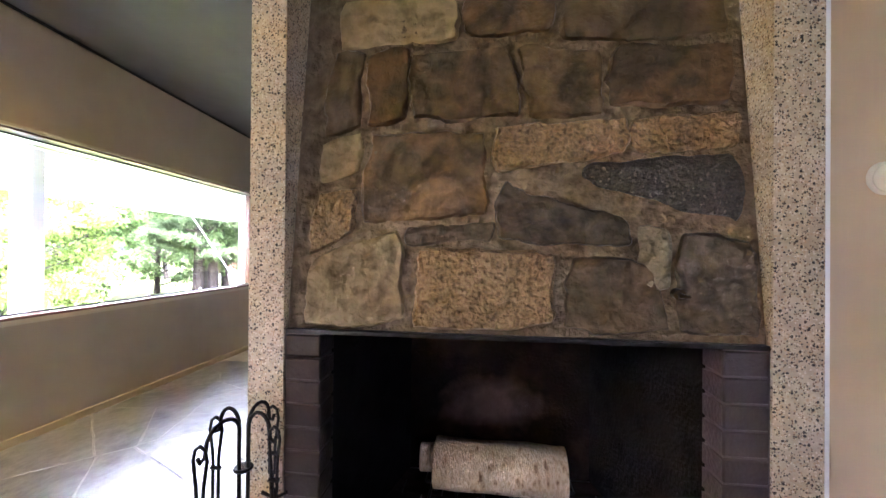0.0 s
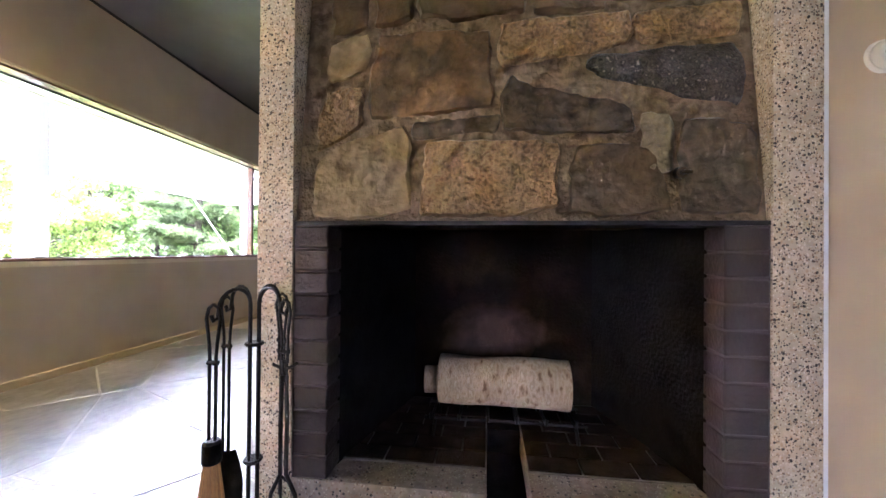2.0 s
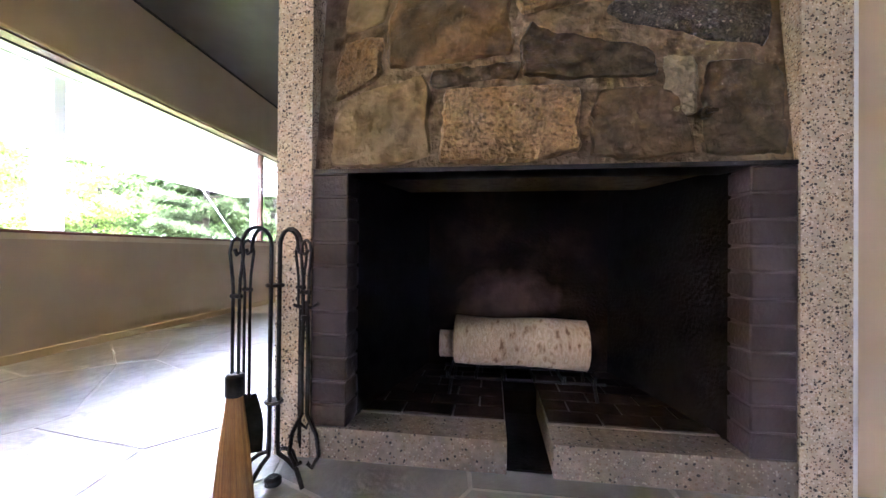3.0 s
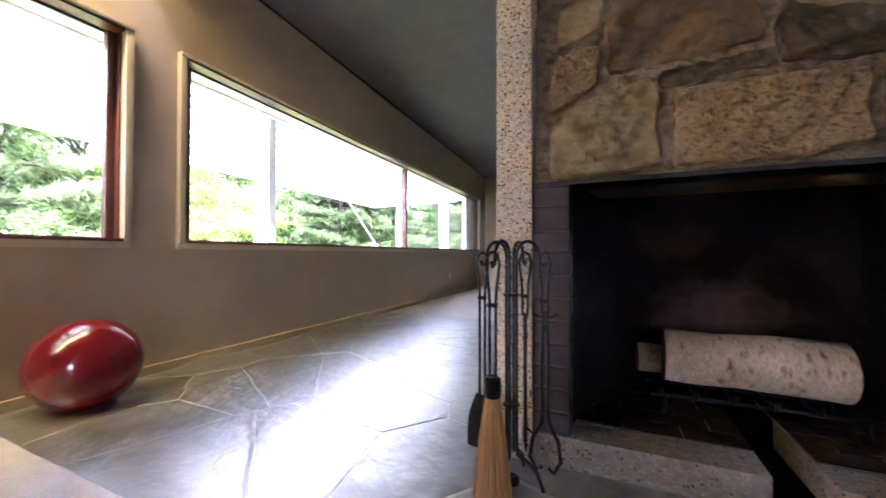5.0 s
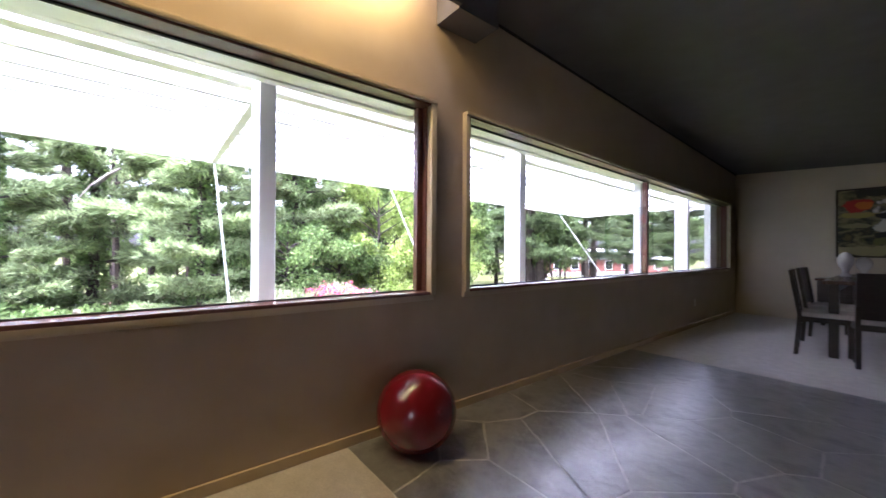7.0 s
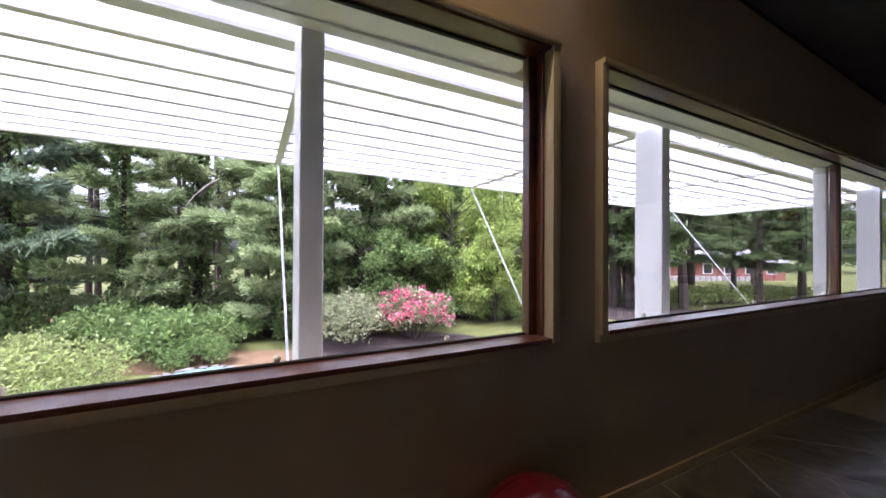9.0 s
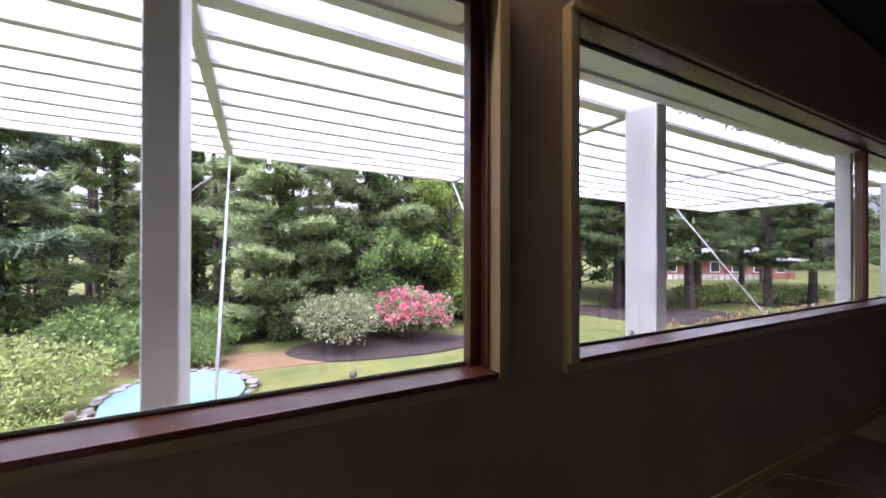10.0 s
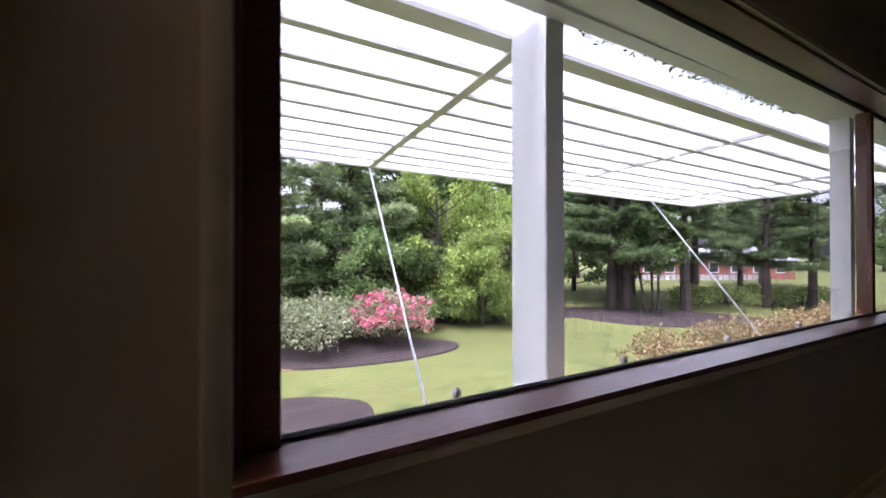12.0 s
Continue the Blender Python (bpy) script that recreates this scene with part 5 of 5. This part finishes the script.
def shrub(name, r, h, material, label, seed, leaf=0.16, per=420, flowers=None, n_flower=0, group="", stems=True):
    rng = np.random.default_rng(seed)
    root = thing(name, (0, 0, 0), label, "shrub", group)
    centres, radii = [], []
    bm = bmesh.new()
    for k in range(22):
        a, q = rng.uniform(0, 2 * math.pi), math.sqrt(rng.random())
        x, y = r * 0.8 * q * math.cos(a), r * 0.8 * q * math.sin(a)
        z = h * (0.30 + 0.48 * math.sqrt(max(0, 1 - q * q)) * rng.uniform(0.75, 1.1))
        centres.append((x, y, z))
        radii.append(min(r, h) * rng.uniform(0.24, 0.36))
        limb(bm, (x * 0.25, y * 0.25, -0.05), (x, y, z), 0.035, 0.008, 0.1, seed + k)
    part("stems", bm, M_TRUNK, root, "thin woody stems", True)
    pts, dirs = clump_points(rng, centres, radii, per, 0.8, 0.4)
    pts = pts + rng.normal(0, 0.05 * r, pts.shape) * rng.random((len(pts), 1))
    keep = pts[:, 2] > 0.02
    leaves("foliage", pts[keep], dirs[keep], leaf, material, root, 0.45, 0.7, 0.1, "dense small leaves")
    if flowers:
        c2 = []
        for _ in range(n_flower):
            i = rng.integers(len(pts))
            if pts[i][2] > h * 0.25:
                c2.append(pts[i] + dirs[i] * 0.07)
        p2, d2 = clump_points(rng, c2, [0.13] * len(c2), 1500, 0.8, 0.5)
        leaves("blossom", p2, d2, 0.10, flowers, root, 0.9, 0.4, 0.0, "rounded flower trusses")
    return root


def put(ob, at, yaw=0.0, s=1.0):
    ob.matrix_basis = pose(at[0], at[1], GZ, 0, 0, yaw) @ Matrix.Diagonal((s, s, s, 1))
    return ob


def again(ob, at, yaw, s):
    c = copy_thing(ob, pose(at[0], at[1], GZ, 0, 0, yaw))
    c.scale = (s, s, s)
    return c


# shrubs
lime = put(shrub("lime_shrub", 2.6, 1.75, M_LEAF_LIME, "yellow-green low spreading shrub below the house", 3, 0.15, 520, group="lime shrubs"), spot(10.4, -11.5))
for d, l, y, s in ((11.3, -14.2, 70, 1.0), (9.3, -13.6, 140, 0.95), (12.0, -17.5, 220, 1.0), (9.0, -10.6, 300, 0.7)):
    again(lime, spot(d, l), y, s)
for x, y, yaw, s in ((-14.8, -4.9, 30, 0.75), (-12.6, -3.3, 190, 0.5), (-12.75, -1.75, 80, 0.28), (-16.9, -4.4, 250, 0.6)):
    again(lime, (x, y), yaw, s)
green = put(shrub("laurel_shrub", 2.3, 2.3, M_LEAF_SHRUB, "broad-leaved mid-green shrub at the wood's edge", 5, 0.22, 330, group="laurel shrubs"), spot(15.2, -13.2))
for d, l, y, s in ((15.0, -10.6, 80, 0.95), (14.0, -9.2, 160, 0.55), (18.5, -8.6, 30, 0.7), (17.5, -11, 250, 0.8), (19.5, -6.5, 290, 0.6), (19.5, -15.5, 200, 1.0), (17, -18, 100, 1.1), (20.5, -10.5, 10, 0.9), (21, -4.0, 60, 0.75), (23.5, 4.5, 120, 0.55), (24, -1.5, 220, 0.8)):
    again(green, spot(d, l), y, s)
put(shrub("pale_rhododendron", 2.75, 2.65, M_LEAF_PALE, "pale grey-green rhododendron past its bloom", 7, 0.17, 480), (-20.0, 4.5))
put(shrub("pink_rhododendron", 2.05, 3.0, M_LEAF_PALE, "rhododendron covered in crimson-pink blossom", 9, 0.18, 480, M_PINK, 190), (-19.4, 7.75))
put(shrub("mauve_rhododendron", 1.5, 1.7, M_LEAF_SHRUB, "small rhododendron with mauve blossom", 11, 0.18, 420, M_MAUVE, 50), spot(23.5, 1.8))
az = put(shrub("azalea", 1.5, 2.25, M_LEAF_AZALEA, "bronze and pale green azalea by the house", 13, 0.13, 560, group="azaleas by the house"), (-9.4, 13.2))
for x, y, yw, s in ((-9.2, 15.8, 70, 1.05), (-9.3, 18.6, 150, 1.05), (-9.0, 21.6, 230, 1.1), (-8.8, 24.8, 300, 1.1)):
    again(az, (x, y), yw, s)
hedge = put(shrub("hedge_shrub", 2.2, 1.7, M_LEAF_LIME, "yellow-green clipped hedge shrub beyond the lawn", 15, 0.22, 300, group="hedge beyond the lawn"), spot(31, 22))
for l, y in ((25.0, 50), (28.0, 120), (31.0, 200)):
    again(hedge, spot(31.2, l), y, 1.0)

# pines
pine = put(tree_pine("white_pine", 17, 4.6, 1.9, M_NEEDLE, "tall white pine with level feathery boughs and ivy", 21, ivy=True), spot(20.5, -13.4), 40)
again(pine, spot(20.0, -8.2), 200, 1.0)
again(pine, spot(24.5, -4.5), 300, 1.1)
again(pine, spot(18.0, -15.5), 120, 0.8)
again(pine, spot(18.2, -7.6), 250, 0.72)
blue = put(tree_pine("blue_pine", 15, 4.4, 2.6, M_NEEDLE_BLUE, "blue-green pine with soft drooping boughs", 23, trunk_r=0.5, ivy=True), spot(16.2, -19.2), 10)
tall = put(tree_pine("tall_pine", 22, 3.2, 6.5, M_NEEDLE, "tall bare-stemmed pine in the wood behind", 25, 0.24, 20, per=46), spot(27, -16), 0)
for d, l, y, s in ((29, -20, 60, 1.0), (26, -22.5, 130, 0.95), (30, -13, 200, 1.05), (28, -25.5, 20, 1.0), (33, -17, 260, 1.1), (31, -29, 310, 1.1), (28, -9.5, 100, 1.0), (32, -6, 170, 1.0), (34, -23, 80, 1.1), (36, -10, 40, 1.1), (35, -35, 200, 1.1), (27, -32, 200, 1.0)):
    again(tall, spot(d, l), y, s)

# a dead, barkless branch hanging from the first white pine
M_DEADWOOD = mat("silvered_dead_wood", [(0.16, 0.14, 0.115), (0.27, 0.245, 0.205)], 12, 0.85, stretch=(1, 1, 3), bump=0.5, bump_scale=40)
to_pine = pine.matrix_basis.inverted()
bm = bmesh.new()
tube(bm, [to_pine @ Vector(p) for p in ((-26.5, -2.25, 4.3), (-24.2, -1.3, 4.9), (-22.7, -1.05, 4.78), (-22.5, -1.45, 4.45), (-22.5, -1.95, 3.94), (-22.5, -2.36, 3.28))], 0.05, 7, (0.08, 0.06, 0.05, 0.045, 0.035, 0.015))
part("dead_branch", bm, M_DEADWOOD, pine, "bare silvery dead branch", True)

# broadleaved trees
maple = put(tree_broad("maple_tree", 10, 3.6, 1.2, M_LEAF_MAPLE, "bright yellow-green young maple at the lawn's edge", 31, 0.20, 520), spot(25, 1.0), 0)
again(maple, spot(22.8, 3.6), 120, 0.62)
again(maple, spot(27, 5.2), 220, 0.95)
dog = put(tree_broad("dogwood_tree", 6.2, 3.0, 0.9, M_LEAF_SHRUB, "dense mid-green dogwood behind the rhododendrons", 33, 0.21, 560), spot(20.8, -4.3), 0)
again(dog, spot(23.5, -7.0), 90, 0.95)
again(dog, spot(22.5, -1.6), 200, 0.9)
wood = put(tree_broad("woodland_tree", 15, 4.6, 1.0, M_LEAF_DARK, "dark green woodland tree", 35, 0.36, 190, trunk_r=0.26), spot(30, -2), 0)
for d, l, y, s in ((31, -9, 40, 0.9), (33, 3, 90, 1.0), (34, 9, 150, 1.0), (33, -15, 210, 0.85), (36, -3, 270, 1.1), (35, -21, 330, 0.9), (36, -28, 10, 0.9), (31, -34, 60, 1.0), (38, -14, 120, 1.0), (42, 16, 200, 1.1), (40, 6, 30, 1.2), (44, -6, 70, 1.2), (43, -20, 100, 1.2), (40, -32, 40, 1.2), (25, -27, 300, 0.7)):
    again(wood, spot(d, l), y, s * (0.6 if l < -5 else 1.0))
# cedars on the mulch strip
cedar = put(tree_pine("hemlock_tree", 17, 4.8, 4.1, M_NEEDLE_DARK, "dark hemlock with drooping boughs on the mulch strip", 37, 0.40, 26, 0.46, per=100), (-21.9, 26.0), 0)
again(cedar, (-21.1, 26.8), 140, 1.05)
again(cedar, (-18.8, 30.2), 110, 0.95)
again(cedar, spot(33, 16.5), 60, 1.0)
again(cedar, (-15.1, 40.0), 200, 0.8)
again(cedar, spot(37, 26), 250, 1.1)
again(cedar, spot(40, 33), 310, 0.75)
again(cedar, spot(38, 20.5), 160, 0.8)
again(cedar, spot(29.5, 26.5), 20, 0.8)
again(cedar, spot(45, 40), 80, 1.3)
slim = put(tree_broad("slender_tree", 8, 2.2, 3.0, M_LEAF_SHRUB, "slender young tree with several stems", 39, 0.24, 300, 3, 0.11), (-19.6, 27.7), 0)
for d, l, y, s in ((60, 12, 0, 1.3), (62, 24, 60, 1.4), (70, 40, 120, 1.5), (75, 60, 200, 1.5), (66, 0, 20, 1.4), (80, 78, 20, 1.6), (78, 95, 90, 1.6)):
    again(wood, spot(d, l), y, s)

# neighbouring house beyond the far lawn
hx, hy = spot(62, 44)
house = thing("neighbour_house", (hx, hy, GZ), "low red house with white trim and grey roof beyond the trees", "house")
house.rotation_euler = (0, 0, radians(60))
HL, HD, HH = 12.0, 4.0, 2.9
bm = bmesh.new()
box(bm, -HL, HL, -HD, HD, 0, HH)
wall_h = part("wall", bm, M_BRICKRED, house, "red siding")
bm = bmesh.new()
a = [bm.verts.new(p) for p in ((-HL - 0.5, -HD - 0.6, HH), (HL + 0.5, -HD - 0.6, HH), (HL + 0.5, HD + 0.6, HH), (-HL - 0.5, HD + 0.6, HH), (-HL - 0.5, 0, HH + 2.2), (HL + 0.5, 0, HH + 2.2))]
for f in ((0, 1, 5, 4), (2, 3, 4, 5), (0, 4, 3), (1, 2, 5), (0, 3, 2, 1)):
    bm.faces.new([a[i] for i in f])
part("roof", bm, M_ROOFGREY, house, "grey shingle roof")
for k in range(7):
    x = -10 + k * 3.3
    bm = bmesh.new()
    box(bm, x - 0.75, x + 0.75, -HD - 0.06, -HD + 0.02, 1.0, 2.7)
    w = part("window", bm, M_WHITE, house, "white window frame")
    bm = bmesh.new()
    box(bm, x - 0.62, x + 0.62, -HD - 0.09, -HD - 0.058, 1.13, 2.57)
    part("pane", bm, M_DARKPANE, w)
M_FENCE = mat("weathered_white_fence_paint", [(0.30, 0.30, 0.29), (0.46, 0.46, 0.45)], 3, 0.8, stains=0.3)
fence = thing("white_fence", (0, 0, GZ), "low white paling fence before the red house", "fence")
fx, fy = spot(55, 38)
fence.matrix_basis = pose(fx, fy, GZ, 0, 0, 62)
for k in range(26):
    bm = bmesh.new()
    box(bm, -11 + k * 0.85 - 0.3, -11 + k * 0.85 + 0.3, -0.03, 0.03, 0.1, random.uniform(0.85, 0.95))
    part("board", bm, M_FENCE, fence)
for z in (0.35, 0.7):
    bm = bmesh.new()
    box(bm, -11.3, 10.6, 0.03, 0.09, z, z + 0.1)
    part("rail", bm, M_FENCE, fence)

# leaf litter caught along the sunshade's inner edge
rngl = np.random.default_rng(77)
ml = 520
lp = np.stack([-3.86 + rngl.normal(0, 0.018, ml), rngl.uniform(3.3, 5.3, ml), rngl.uniform(0, 0.03, ml)], 1)
lp[:, 2] += shade_z(-3.86) + 0.012 - FALL * lp[:, 1]
lit = leaves("leaf_litter", lp, np.stack([rngl.normal(0, 1, ml), rngl.normal(0, 1, ml), np.zeros(ml)], 1), 0.03, M_LEAF_DARK, None, 0.5, 0.5)
tagged(lit, "fallen leaves caught along the sunshade's inner edge", "leaf litter", kind="stuff")

# ---- flagstones ----


def clip(poly, px, py, nx, ny):
    """Keep the part of a convex polygon on the inner side of a line."""
    out = []
    for (ax, ay), (bx, by) in zip(poly, poly[1:] + poly[:1]):
        da, db = (ax - px) * nx + (ay - py) * ny, (bx - px) * nx + (by - py) * ny
        if da <= 0:
            out.append((ax, ay))
        if da * db < 0:
            t = da / (da - db)
            out.append((ax + (bx - ax) * t, ay + (by - ay) * t))
    return out


rng = random.Random(12)
seeds = []
nx_, ny_ = 13, 8
for i in range(nx_):
    for j in range(ny_):
        seeds.append((XW + (i + 0.5 + rng.uniform(-0.55, 0.55)) * (ROOM_E - XW) / nx_, SL0 + (j + 0.5 + rng.uniform(-0.5, 0.5)) * (SL1 - SL0) / ny_))
JOINT = 0.0075
for i, (sx, sy) in enumerate(seeds):
    poly = [(XW + 0.022, SL0 + 0.002), (ROOM_E, SL0 + 0.002), (ROOM_E, SL1 - 0.002), (XW + 0.022, SL1 - 0.002)]
    for j, (qx, qy) in enumerate(seeds):
        if i != j and poly:
            d = math.hypot(qx - sx, qy - sy)
            if d < 3:
                nx, ny = (qx - sx) / d, (qy - sy) / d
                poly = clip(poly, (sx + qx) / 2 - nx * JOINT, (sy + qy) / 2 - ny * JOINT, nx, ny)
    if len(poly) < 3:
        continue
    bm = bmesh.new()
    lift = rng.uniform(0.0022, 0.0044)
    ring = []
    for (ax, ay), (bx, by) in zip(poly, poly[1:] + poly[:1]):
        m = max(1, int(math.hypot(bx - ax, by - ay) / 0.12))
        for k in range(m):
            x, y = ax + (bx - ax) * k / m, ay + (by - ay) * k / m
            w = 0.010 * noise.noise(Vector((x * 6, y * 6, i * 0.37)))
            ring.append((x + w * (0 if k == 0 else 1), y + w * (0 if k == 0 else 1)))
    cx, cy = sum(p[0] for p in ring) / len(ring), sum(p[1] for p in ring) / len(ring)
    low = [bm.verts.new((x, y, -0.012)) for x, y in ring]
    mid = [bm.verts.new((x, y, -0.0012 + lift)) for x, y in ring]
    top = [bm.verts.new((x + (cx - x) * 0.008, y + (cy - y) * 0.008, lift)) for x, y in ring]
    for r0, r1 in ((low, mid), (mid, top)):
        for k in range(len(ring)):
            bm.faces.new((r0[k], r0[(k + 1) % len(ring)], r1[(k + 1) % len(ring)], r1[k]))
    bm.faces.new(top)
    part("flagstone", bm, M_SLATE, floor_slate)
